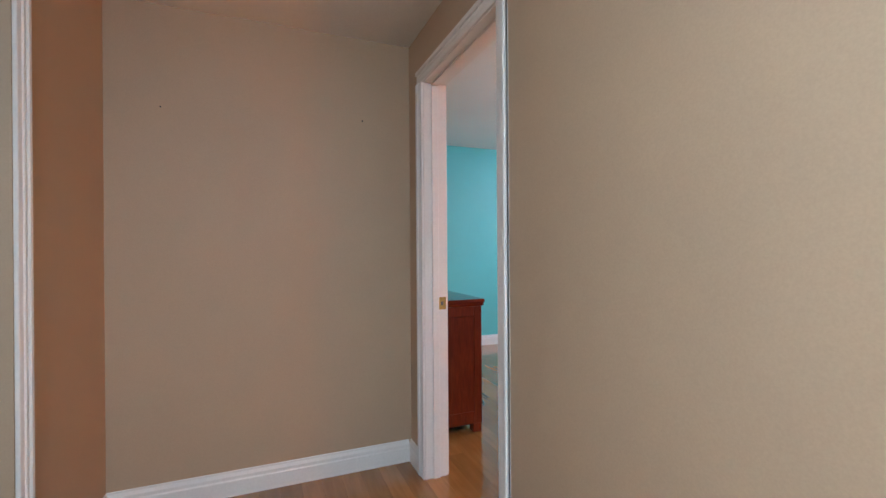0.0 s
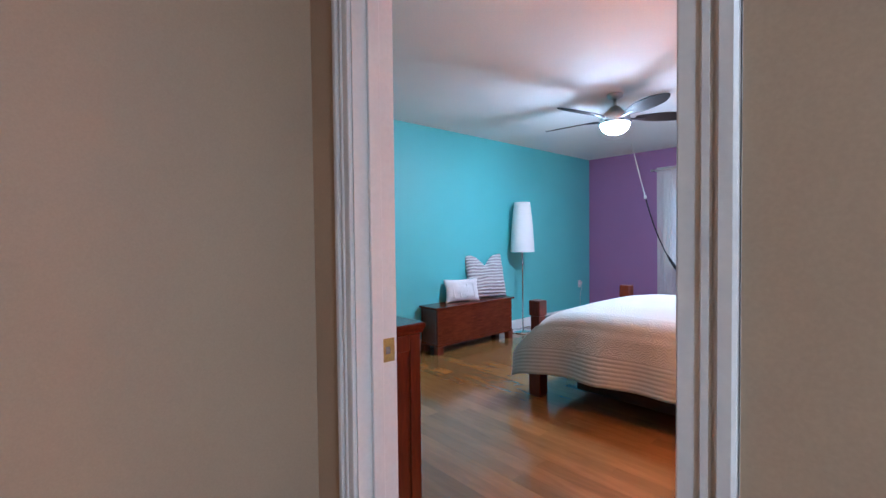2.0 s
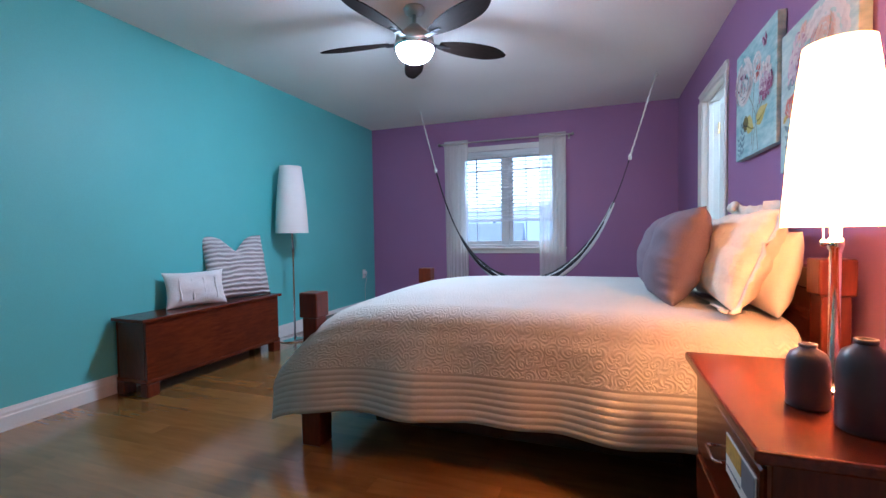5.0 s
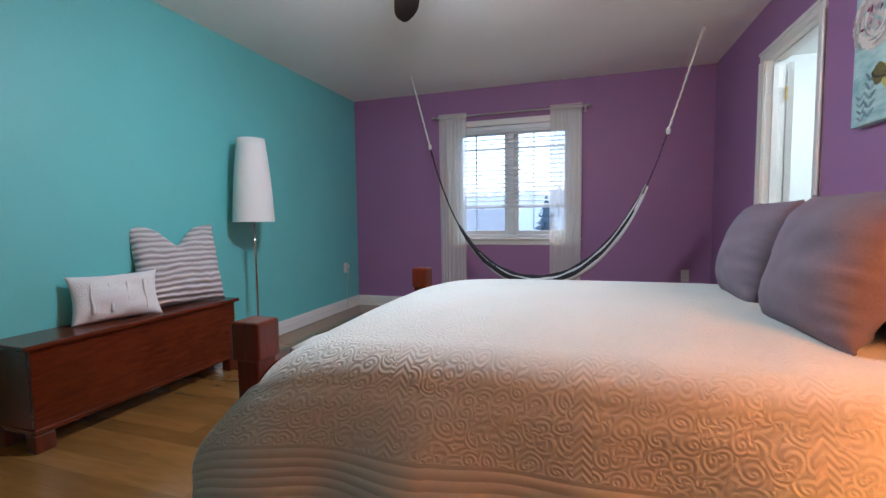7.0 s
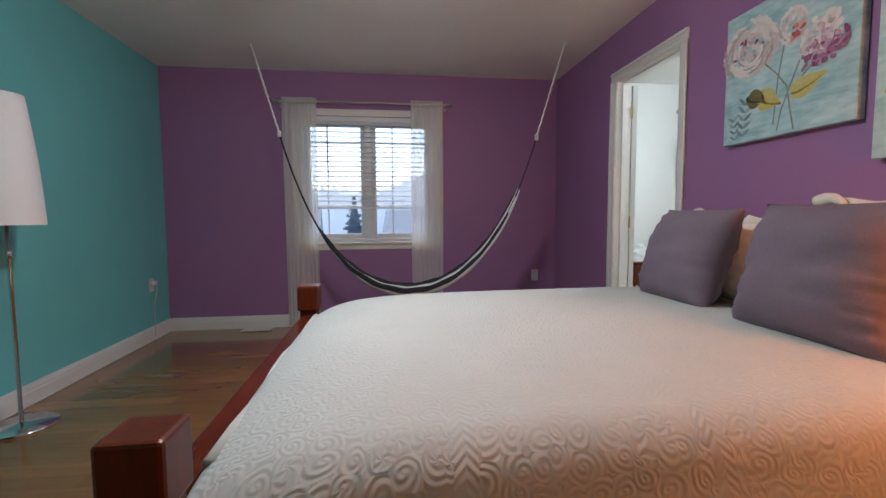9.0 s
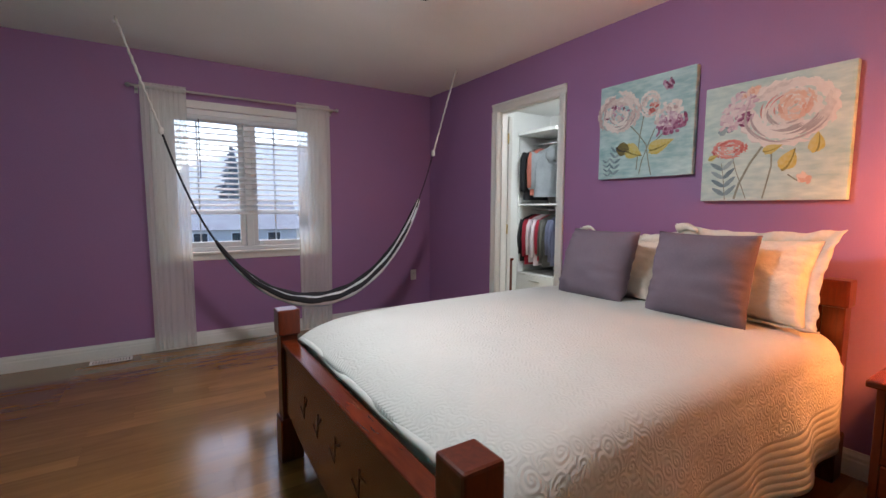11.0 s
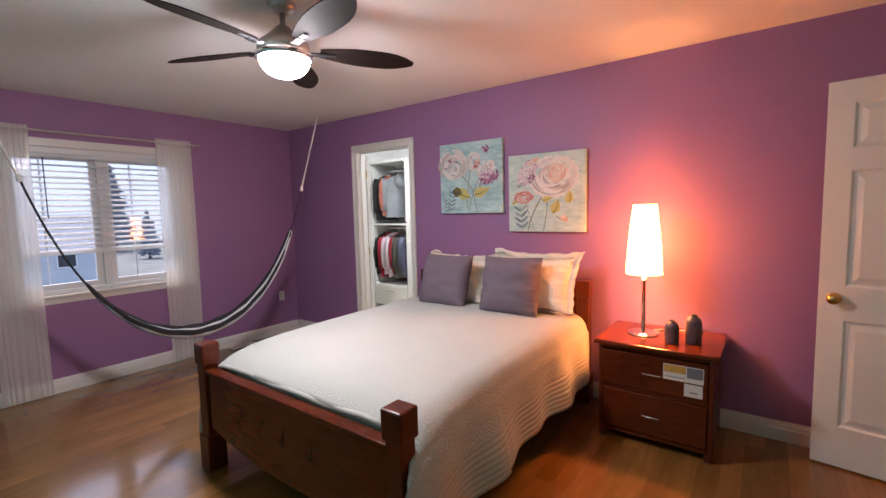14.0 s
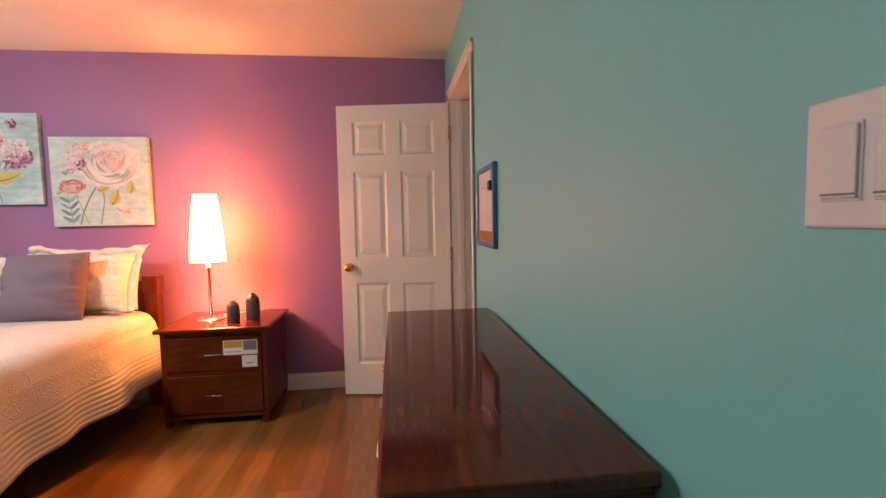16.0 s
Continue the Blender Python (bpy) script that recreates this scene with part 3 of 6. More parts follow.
structure("wall_closet_east", box(CLX, CLX + 0.12, 2.8, L + 0.12, 0, H), CLOSET, "white painted closet back wall", "wall")
structure("wall_closet_south", box(0.12, CLX, 2.8, 2.9, 0, H), CLOSET, "white painted closet wall", "wall")
structure("ceiling", box(-W, 0.06, -0.06, L, H, H + 0.1), CEIL, "plain white bedroom ceiling", "ceiling")
structure("ceiling_hall", box(HALL_W, HALL_E, HALL_S, -0.06, HALL_H, HALL_H + 0.09), CEIL, "plain white hall ceiling", "ceiling")
structure("ceiling_closet", box(0.06, CLX, 2.9, L, H, H + 0.1), CLOSET, "plain white closet ceiling", "ceiling")

# ---- baseboards ----
BB = 0.12
for nm, args, lab in (
        ("baseboard_west", (-W, -W + 0.016, 0, L, 0, BB, "y", "+x"), "white moulded baseboard on the teal wall"),
        ("baseboard_north", (-W + 0.016, -0.016, L - 0.016, L, 0, BB, "x", "-y"), "white moulded baseboard under the window"),
        ("baseboard_east", (-0.016, 0, 0.0, CY0 - 0.075, 0, BB, "y", "-x"), "white moulded baseboard behind the bed"),
        ("baseboard_east_end", (-0.016, 0, CY1 + 0.075, L - 0.016, 0, BB, "y", "-x"), "white moulded baseboard beside the closet"),
        ("baseboard_south", (-W + 0.016, DX0 - 0.072, 0, 0.016, 0, BB, "x", "+y"), "white moulded baseboard behind the dresser"),
        ("baseboard_hall_west", (HALL_W, HALL_W + 0.016, HALL_S, -0.136, 0, BB, "y", "+x"), "white moulded hall baseboard"),
        ("baseboard_hall_north", (HALL_W, DX0 - 0.072, -0.136, -0.12, 0, BB, "x", "-y"), "white moulded hall baseboard"),
        ("baseboard_hall_right", (DX1 + 0.075, HALL_E, -0.136, -0.12, 0, BB, "x", "-y"), "white moulded hall baseboard"),
        ("baseboard_hall_south", (HALL_W + 0.016, -0.64, HALL_S, HALL_S + 0.016, 0, BB, "x", "+y"), "white moulded hall baseboard")):
    structure(nm, moulding(*args), WHITE, lab, "baseboard")


def casing(name, axis, a0, a1, top, plane, out, label, width=0.07, parent=None):
    """Door trim on one wall face: two legs and a head, each with a raised outer band and an inner bead. out: +1 or -1."""
    t = thing(name, label, "door trim", kind="structure")

    def board(u0, u1, z0, z1, depth, bv=0.003):
        lo, hi = sorted((plane, plane + out * depth))
        return (u0, u1, lo, hi, z0, z1) if axis == "x" else (lo, hi, u0, u1, z0, z1)
    for nm, u0, u1, z0, z1, o0, o1 in (("trim_leg", a0 - width, a0 - 0.004, 0, top + 0.004, a0 - width, a0 - width + 0.022),
                                       ("trim_leg", a1 + 0.004, a1 + width, 0, top + 0.004, a1 + width - 0.022, a1 + width)):
        bm = box(*board(u0, u1, z0, z1, 0.012), 0.002)
        add_box(bm, *board(o0, o1, z0, z1, 0.021), 0.004)
        mid = (u0 + u1) / 2
        add_box(bm, *board(mid - 0.007, mid + 0.007, z0, z1, 0.016), 0.003)
        wpart(nm, bm, WHITE, t)
    bm = box(*board(a0 - width, a1 + width, top + 0.0045, top + width, 0.012), 0.002)
    add_box(bm, *board(a0 - width, a1 + width, top + width - 0.022, top + width, 0.021), 0.004)
    add_box(bm, *board(a0 - width * 0.5, a1 + width * 0.5, top + width * 0.5 - 0.007, top + width * 0.5 + 0.007, 0.016), 0.003)
    wpart("trim_head", bm, WHITE, t)
    return t


def jamb(name, axis, a0, a1, top, p0, p1, label):
    """The lining of a doorway, with a stop strip."""
    t = thing(name, label, "door frame", kind="structure")
    mid = (p0 + p1) / 2

    def b(u0, u1, v0, v1, z0, z1):
        return (u0, u1, v0, v1, z0, z1) if axis == "x" else (v0, v1, u0, u1, z0, z1)
    for nm, u0, u1, s0, s1 in (("jamb_side", a0 - 0.018, a0, a0, a0 + 0.011), ("jamb_side", a1, a1 + 0.018, a1 - 0.011, a1)):
        bm = box(*b(u0, u1, p0, p1, 0, top))
        add_box(bm, *b(s0, s1, mid - 0.018, mid + 0.018, 0, top - 0.011), 0.002)
        wpart(nm, bm, WHITE, t)
    bm = box(*b(a0 - 0.018, a1 + 0.018, p0, p1, top, top + 0.018))
    add_box(bm, *b(a0, a1, mid - 0.018, mid + 0.018, top - 0.011, top), 0.002)
    wpart("jamb_head", bm, WHITE, t)
    return t


casing("trim_door_hall", "x", DX0, DX1, DTOP, -0.12, -1, "white moulded casing of the bedroom door")
casing("trim_door_room", "x", DX0, DX1, DTOP, 0, 1, "white moulded casing inside the bedroom")
frame_1 = jamb("door_frame_1", "x", DX0, DX1, DTOP, -0.12, 0, "white bedroom door frame with a brass strike plate")
bm = box(-1.0832, -1.0805, -0.046, 0.0, 0.88, 0.945, 0.0008)
plate = wpart("strike_plate", bm, BRASS, frame_1, "worn brass strike plate")
# the hole is a thin grey piece on the plate, shade in its colour
wpart("strike_hole", box(-1.0808, -1.0798, -0.03, -0.016, 0.902, 0.922), surface("shadowed_steel", (0.2, 0.19, 0.18), 0.5), plate)
casing("trim_closet", "y", CY0, CY1, CTOP, 0, -1, "white moulded casing of the closet door")
jamb("door_frame_2", "y", CY0, CY1, CTOP, 0, 0.12, "white closet door frame")
casing("trim_hall_side_door", "x", -0.56, 0.26, 2.07, HALL_S, 1, "white casing of another hall door")


def panel_door(name, label, width, height, at, turn, knob_side=1):
    """Six-panel white door, hinged at its local origin, leaf along local +x, the near face at y = 0, body to -y."""
    t = thing(name, label, "door", at, turn, kind="structure")
    th = 0.035
    st, mid = 0.105, 0.10
    pw = (width - 2 * st - mid) / 2
    rows = [(0.22, 0.80), (0.98, 1.58), (1.69, height - 0.11)]
    bars = [(0, st, -th, 0, 0, height), (width - st, width, -th, 0, 0, height), (st + pw, st + pw + mid, -th, 0, 0, height)]
    z = 0.0
    rails = []
    for a, b in rows:
        rails.append((z, a))
        z = b
    rails.append((z, height))
    bm = boxes(bars)
    for a, b in rails:
        add_box(bm, st, st + pw, -th, 0, a, b)
        add_box(bm, st + pw + mid, width - st, -th, 0, a, b)
    part("leaf", bm, WHITE, t)
    for a, b in rows:
        for x in (st, st + pw + mid):
            bm = bmesh.new()
            # sunk margin, bevel up to a raised field, both faces
            for face, s in ((0.0, 1), (-th, -1)):
                loops = []
                for inset, dep in ((0.0, 0.0), (0.012, 0.009), (0.024, 0.009), (0.05, 0.002)):
                    yy = face - s * dep
                    loops.append([bm.verts.new(c) for c in ((x + inset, yy, a + inset), (x + pw - inset, yy, a + inset),
                                                            (x + pw - inset, yy, b - inset), (x + inset, yy, b - inset))])
                for p, q in zip(loops, loops[1:]):
                    for k in range(4):
                        bm.faces.new((p[k], p[(k + 1) % 4], q[(k + 1) % 4], q[k]))
                bm.faces.new(loops[-1])
            part("panel", bm, WHITE, t)
    for s, y in ((1, 0.0), (-1, -th)):
        k = part("knob", lathe([(0, 0), (0.031, 0), (0.031, 0.006), (0.014, 0.012), (0.011, 0.03), (0.022, 0.04), (0.028, 0.052), (0.022, 0.066), (0, 0.07)], 24),
                 BRASS, t, "polished brass door knob", True)
        k.matrix_basis = pose(width - 0.065, y, 0.915, -90 * s, 0, 0)
    for z in (0.2, 1.0, height - 0.2):
        part("hinge", lathe([(0, -0.045), (0.006, -0.045), (0.006, 0.045), (0, 0.045)], 10, m=Matrix.Translation((-0.004, 0.004, z))), BRASS, t)
    return t


# bedroom door, opened a little past a right angle towards the purple wall
panel_door("door_1", "open white six-panel bedroom door with brass knob", 0.772, 2.03, (-0.303, 0.022, 0.013), 81.2)
# closet door, swung into the closet
panel_door("door_2", "open white closet door swung into the closet", 0.72, 2.03, (0.125, 4.53, 0.013), 76.0)

# ---- window ----
win = thing("window_1", "white two-sash window with a white sill", "window", (-1.91, L, WZ0), kind="structure")
for bx in ((WX0, WX0 + 0.05, 1), (WX1 - 0.05, WX1, 1)):
    wpart("window_frame", box(bx[0], bx[1], L + 0.005, L + 0.115, WZ0, WZ1, 0.003), VINYL, win)
wpart("window_frame", box(WX0 + 0.05, WX1 - 0.05, L + 0.005, L + 0.115, WZ1 - 0.05, WZ1, 0.003), VINYL, win)
wpart("window_frame", box(WX0 + 0.05, WX1 - 0.05, L + 0.005, L + 0.115, WZ0, WZ0 + 0.035, 0.003), VINYL, win)
wpart("mullion", box(-1.94, -1.88, L + 0.01, L + 0.115, WZ0 + 0.035, WZ1 - 0.05, 0.003), VINYL, win)
for a, b in ((WX0 + 0.05, -1.94), (-1.88, WX1 - 0.05)):
    z0, z1 = WZ0 + 0.035, WZ1 - 0.05
    s = wpart("sash", boxes([(a, a + 0.045, L + 0.045, L + 0.09, z0, z1), (b - 0.045, b, L + 0.045, L + 0.09, z0, z1),
                             (a + 0.045, b - 0.045, L + 0.045, L + 0.09, z0, z0 + 0.045), (a + 0.045, b - 0.045, L + 0.045, L + 0.09, z1 - 0.04, z1)], 0.003), VINYL, win)
    g = wpart("pane", box(a + 0.04, b - 0.04, L + 0.064, L + 0.068, z0 + 0.04, z1 - 0.035), GLASS, s, "clear window pane")
    g.visible_shadow = False
    wpart("sash_bead", boxes([(a + 0.2, a + 0.212, L + 0.069, L + 0.074, z0 + 0.045, z1 - 0.04), (a + 0.046, b - 0.046, L + 0.069, L + 0.074, z1 - 0.2, z1 - 0.188)]), VINYL, s)
# trim and sill
for bx in ((WX0 - 0.065, WX0, L - 0.016, L, WZ0, WZ1 + 0.0), (WX1, WX1 + 0.065, L - 0.016, L, WZ0, WZ1)):
    wpart("window_trim", box(*bx, 0.003), WHITE, win)
wpart("window_trim", box(WX0 - 0.065, WX1 + 0.065, L - 0.016, L, WZ1, WZ1 + 0.065, 0.003), WHITE, win)
wpart("window_sill", box(WX0 - 0.08, WX1 + 0.08, L - 0.045, L + 0.004, WZ0 - 0.022, WZ0, 0.005, 2), WHITE, win)
wpart("window_apron", box(WX0 - 0.065, WX1 + 0.065, L - 0.014, L, WZ0 - 0.075, WZ0 - 0.022, 0.003), WHITE, win)

# blind, lowered halfway over the glass
blind = thing("window_blind", "white slatted blind lowered over part of the window", "blind", (-1.91, L + 0.02, 1.15))
wpart("head_rail", box(WX0 + 0.055, WX1 - 0.055, L - 0.004, L + 0.034, 1.945, 1.978, 0.003), BLIND, blind)
nsl = 17
for i in range(nsl):
    z = 1.175 + i * (1.93 - 1.175) / (nsl - 1)
    bm = bmesh.new()
    lo = []
    for k in range(4):
        f = k / 3
        yy = L - 0.006 + 0.044 * f
        zz = z + 0.003 * math.sin(math.pi * f) + 0.017 * (f - 0.5)
        lo.append([bm.verts.new((x, yy, zz + dz)) for x in (WX0 + 0.06, WX1 - 0.06) for dz in (0, 0.003)])
    for p, q in zip(lo, lo[1:]):
        bm.faces.new((p[0], p[2], q[2], q[0]))
        bm.faces.new((p[1], p[3], q[3], q[1]))
    for k in (0, 3):
        bm.faces.new((lo[k][0], lo[k][2], lo[k][3], lo[k][1]))
    wpart("slat", bm, BLIND, blind)
wpart("bottom_rail", box(WX0 + 0.06, WX1 - 0.06, L + 0.002, L + 0.03, 1.143, 1.163, 0.004, 2), BLIND, blind)
for x in (-2.36, -2.08, -1.74, -1.46):
    wpart("ladder_cord", tube([(x, L + 0.015, 1.15), (x, L + 0.015, 1.95)], 0.0014, 6), BLIND, blind)
wpart("tilt_wand", tube([(-2.29, L - 0.006, 1.945), (-2.29, L - 0.006, 1.45)], 0.004, 8), BLACKPL, blind)


def curtain(x0, x1, seed):
    t = thing("curtain", "sheer off-white curtain hanging to the floor", "curtain", ((x0 + x1) / 2, 5.64, 0.03), group="curtains of the window")

    def fn(u, v):
        z = 0.03 + v * 2.145
        gather = 1.0 - 0.10 * v
        x = (x0 + x1) / 2 + (u - 0.5) * (x1 - x0) * (1.0 if v < 0.02 else 1.0)
        k = 7 + 0.6 * math.sin(seed)
        y = 5.635 + 0.005 * math.sin(u * k * 2 * math.pi + seed + 0.5 * math.sin(3 * v + seed) + 2.2 * noise.noise(Vector((u * 4, v, seed)))) * (0.35 + 0.65 * (1 - v)) * gather
        y += 0.005 * noise.noise(Vector((u * 5, v * 2, seed))) + 0.0008 * math.sin(u * 118 + 3 * noise.noise(Vector((u * 9, v * 2, seed + 4))))
        x += 0.012 * math.sin(u * 9 + v * 2.0 + seed) * (1 - v)
        return Vector((x, y, z))
    wpart("cloth", sheet(fn, 150, 16), SHEER, t, "", True)
    wpart("rod_pocket", sheet(lambda u, v: Vector((x0 + u * (x1 - x0), 5.637 + 0.019 * math.cos(v * 2 * math.pi), 2.142 + 0.019 * math.sin(v * 2 * math.pi) * (1.0 + 0.1 * math.sin(u * 60 + seed)))), 60, 10), SHEER, t, "", True)
    return t


curtain(-2.69, -2.375, 1.0)
curtain(-1.495, -1.185, 2.6)
rod = thing("curtain_rod", "thin dark metal curtain rod with small finials", "curtain rod", (-1.93, 5.64, 2.14))
wpart("rod", tube([(-2.755, 5.637, 2.142), (-1.115, 5.637, 2.142)], 0.009, 12), NICKEL, rod)
for x in (-2.76, -1.11):
    wpart("finial", lathe([(0, -0.02), (0.014, -0.012), (0.018, 0), (0.014, 0.012), (0, 0.02)], 14, m=pose(x, 5.637, 2.142, 0, 90, 0)), NICKEL, rod, "", True)
for x in (-2.71, -1.155):
    wpart("bracket", boxes([(x - 0.008, x + 0.008, 5.64, L, 2.126, 2.134), (x - 0.012, x + 0.012, L - 0.004, L, 2.10, 2.16)]), NICKEL, rod)


# ---- bed ----
bed = thing("bed", "red-brown wooden bed with chunky capped posts", "bed", (-1.15, 2.80, 0))


def bed_post(x, y, top):
    """Square post: block foot, shaft, oversize cap with a chamfered top."""
    p = wpart("post", boxes([(x - 0.04, x + 0.04, y - 0.04, y + 0.04, 0.2, top - 0.118)], 0.004), CHERRYV, bed)
    wpart("post_foot", box(x - 0.052, x + 0.052, y - 0.052, y + 0.052, 0, 0.21, 0.005), CHERRYV, p)
    wpart("post_cap", box(x - 0.05, x + 0.05, y - 0.05, y + 0.05, top - 0.12, top, 0.008, 2), CHERRYV, p)


for y in (2.073, 3.53):
    bed_post(-2.115, y, 0.733)
    bed_post(-0.106, y, 0.905)


def curved_board(x0, x1, y0, y1, zlow, ztop, arch):
    """A board whose lower edge rises in an arch towards its ends."""
    bm = bmesh.new()
    n = 18
    rows = []
    for i in range(n + 1):
        f = i / n
        y = y0 + f * (y1 - y0)
        lo = zlow + arch * (abs(2 * f - 1) ** 2.2)
        rows.append([bm.verts.new((x, y, z)) for x, z in ((x0, lo), (x1, lo), (x1, ztop), (x0, ztop))])
    for a, b in zip(rows, rows[1:]):
        for k in range(4):
            bm.faces.new((a[k], a[(k + 1) % 4], b[(k + 1) % 4], b[k]))
    bm.faces.new(rows[0])
    bm.faces.new(rows[-1])
    return bm


fb = wpart("footboard", curved_board(-2.142, -2.094, 2.113, 3.49, 0.185, 0.575, 0.085), CHERRYY, bed)
wpart("footboard_rail", box(-2.15, -2.086, 2.113, 3.49, 0.562, 0.588, 0.005, 2), CHERRYY, fb)
# carved strokes that cannot be read any more: thin bars, groove shade in their brown
for i, y in enumerate((3.16, 2.98, 2.79, 2.58)):
    for dy, dz, ang, ln in ((0.0, 0.0, 8, 0.10), (0.035, -0.03, -60, 0.05), (-0.03, 0.03, 25 + 20 * i, 0.045)):
        wpart("carving", box(-0.0012, 0.001, -ln / 2, ln / 2, -0.0045, 0.0045, 0, 1, pose(-2.1422, y + dy, 0.40 + dz, 90 + ang, 0, 0)), CARVED, fb)
wpart("headboard", box(-0.145, -0.10, 2.113, 3.49, 0.25, 0.80, 0.004), CHERRYY, bed)
wpart("headboard_rail", box(-0.155, -0.09, 2.113, 3.49, 0.80, 0.87, 0.006, 2), CHERRYY, bed)
for y in (2.064, 3.52):
    wpart("side_rail", box(-2.075, -0.17, y - 0.008, y + 0.028, 0.22, 0.40, 0.004), CHERRY, bed)
# plain dark block, set back, stands for the shade beneath the bed
wpart("under_drawer", box(-1.9, -0.5, 2.27, 3.30, 0.05, 0.24, 0.004), ESPRESSO, bed, "plain dark block put in for the shade under the bed")

mat_ = thing("mattress", "white sheeted mattress in the bed", "mattress", (-1.15, 2.82, 0.4))
wpart("mattress_body", box(-2.055, -0.17, 2.12, 3.49, 0.24, 0.595, 0.05, 4), SHEET, mat_, "", True)

# quilt over mattress: tucked behind the footboard, hanging down both long sides
quilt = thing("quilt", "off-white embossed quilt draped over the bed", "quilt", (-1.2, 2.82, 0.66))
QX0, QX1 = -2.072, -0.19
QY0, QY1 = 2.035, 3.565
DROP = 0.405


def quilt_at(u, v):
    """u along the bed from foot to head, v across it from the near hem to the far hem."""
    x = QX0 + u * (QX1 - QX0)
    flat = QY1 - QY0
    total = flat + 2 * DROP
    s = v * total
    crown = 0.705
    foot = 0.075 * math.exp(-(u * (QX1 - QX0)) / 0.11) + 0.028 * math.exp(-(u * (QX1 - QX0)) / 0.38)
    head = 0.02 * math.exp(-((1 - u) / 0.1) ** 2)
    R = 0.11

    if s < DROP + R:
        q = DROP + R - s               # length past the start of the roll
        side, base = -1, QY0 + R
    elif s > total - DROP - R:
        q = s - (total - DROP - R)
        side, base = 1, QY1 - R
    else:
        q, side, base = 0, 0, 0
    top = crown - foot - head
    mid = (s - total / 2) / (flat / 2)
    if side == 0:
        y = QY0 + (s - DROP)
        z = top - 0.035 * abs(mid) ** 3.0 + 0.004 * noise.noise(Vector((x * 3, y * 3, 1)))
    else:
        roll = R * math.pi / 2
        t0 = top - 0.035 * ((flat / 2 - R) / (flat / 2)) ** 3
        if q < roll:
            a = q / R
            y = base + side * R * math.sin(a)
            z = t0 - R * (1 - math.cos(a))
        else:
            h = q - roll
            wave = 0.022 * math.sin(x * 7.5 + 0.6) + 0.017 * math.sin(x * 16 + 2 + side) * (1.6 if u < 0.3 else 1.0) + 0.01 * noise.noise(Vector((x * 5, h * 3, side)))
            y = base + side * (R + 0.05 * h / 0.4 + wave * min(1, h / 0.25) + 0.012)
            z = t0 - R - h * 0.985
        # the corner at the foot swings out past the post
        if u < 0.34:
            g = max(0.0, min(1.0, (q - 0.03) / 0.34))
            w = ((0.34 - u) / 0.34) ** 1.4 * g * g * (3 - 2 * g)
            w *= 1.0 if side < 0 else 0.3
            x -= 0.21 * w
            y += side * 0.045 * w
    return Vector((x, y, z))


total_v = (QY1 - QY0) + 2 * DROP
bm = sheet(quilt_at, 110, 120, uv=lambda u, v: (u * 1.9, min(v, 1 - v) * total_v if v < 0.5 else min(v, 1 - v) * total_v))
qob = wpart("quilt_cloth", bm, QUILT, quilt, "", True)
sol = qob.modifiers.new("thickness", "SOLIDIFY")
sol.thickness, sol.offset = 0.012, 1
wpart("folded_edge", tube([(-2.07 + 0.004 * math.sin(i), 2.19 + i * 0.125, 0.603 + 0.006 * math.sin(i * 1.7)) for i in range(11)], 0.013, 10), QUILT, quilt, "", True)


def place_cushion(name, label, category, w, h, thick, mat, x, y, z, lean, turn, seed, group="", ruffle=0.0, **kw):
    """Stands a cushion at (x, y, z), leaning back by lean degrees; its face looks along local -y, turned about z."""
    t = new(name, None)
    t.matrix_world = pose(x, y, z, 0, 0, turn) @ pose(0, 0, 0, -lean, 0, 0)
    tagged(t, label, category, group)
    part("cover", cushion(w, h, thick, seed=seed, **kw), mat, t, "", True)
    if ruffle:
        ears, bm = kw.get("ears", 0.06), bmesh.new()
        ring, n = [], 0
        for a, b in (((-1, -1), (1, -1)), ((1, -1), (1, 1)), ((1, 1), (-1, 1)), ((-1, 1), (-1, -1))):
            for k in range(30):
                f = k / 30
                px, pz = a[0] + (b[0] - a[0]) * f, a[1] + (b[1] - a[1]) * f
                c = Vector((px * w / 2 * (1 - ears * (1 - pz * pz) * 0.7), 0, h / 2 + pz * h / 2 * (1 - ears * (1 - px * px) * 0.7)))
                o = Vector((px, 0, pz)) * ruffle * (1 + 0.45 * noise.noise(Vector((n * 0.33, seed, 0))) + 0.3 * (abs(px * pz) ** 7))
                wv = 0.034 * noise.noise(Vector((n * 0.42, seed, 7)))
                low = -0.5 * min(0, c.z + o.z)
                ring.append([bm.verts.new(c + Vector((0, 0.003, 0))), bm.verts.new(c + o * 0.5 + Vector((0, wv * 0.6 - low, low))), bm.verts.new(c + o + Vector((0, wv - 2 * low, 2 * low)))])
                n += 1
        for k in range(n):
            p, q = ring[k], ring[(k + 1) % n]
            for m in (0, 1):
                bm.faces.new((p[m], q[m], q[m + 1], p[m + 1]))
        fo = part("flange", bm, mat, t, "soft ruffled flange", True)
        fo.modifiers.new("thickness", "SOLIDIFY").thickness = 0.005
    return t


sham_a = place_cushion("sham_pillow", "cream cotton sham pillow with a ruffled flange", "pillow", 0.60, 0.40, 0.23, SHAM, -0.375, 2.395, 0.705, 22, -90, 3, "pillows on the bed", 0.045, ears=0.13, wrinkle=0.018, pucker=0.012)
sham_b = place_cushion("sham_pillow", "cream cotton sham pillow with a ruffled flange", "pillow", 0.57, 0.36, 0.22, SHAM, -0.38, 3.07, 0.705, 26, -90, 4, "pillows on the bed", 0.045, ears=0.13, wrinkle=0.018, pucker=0.012)
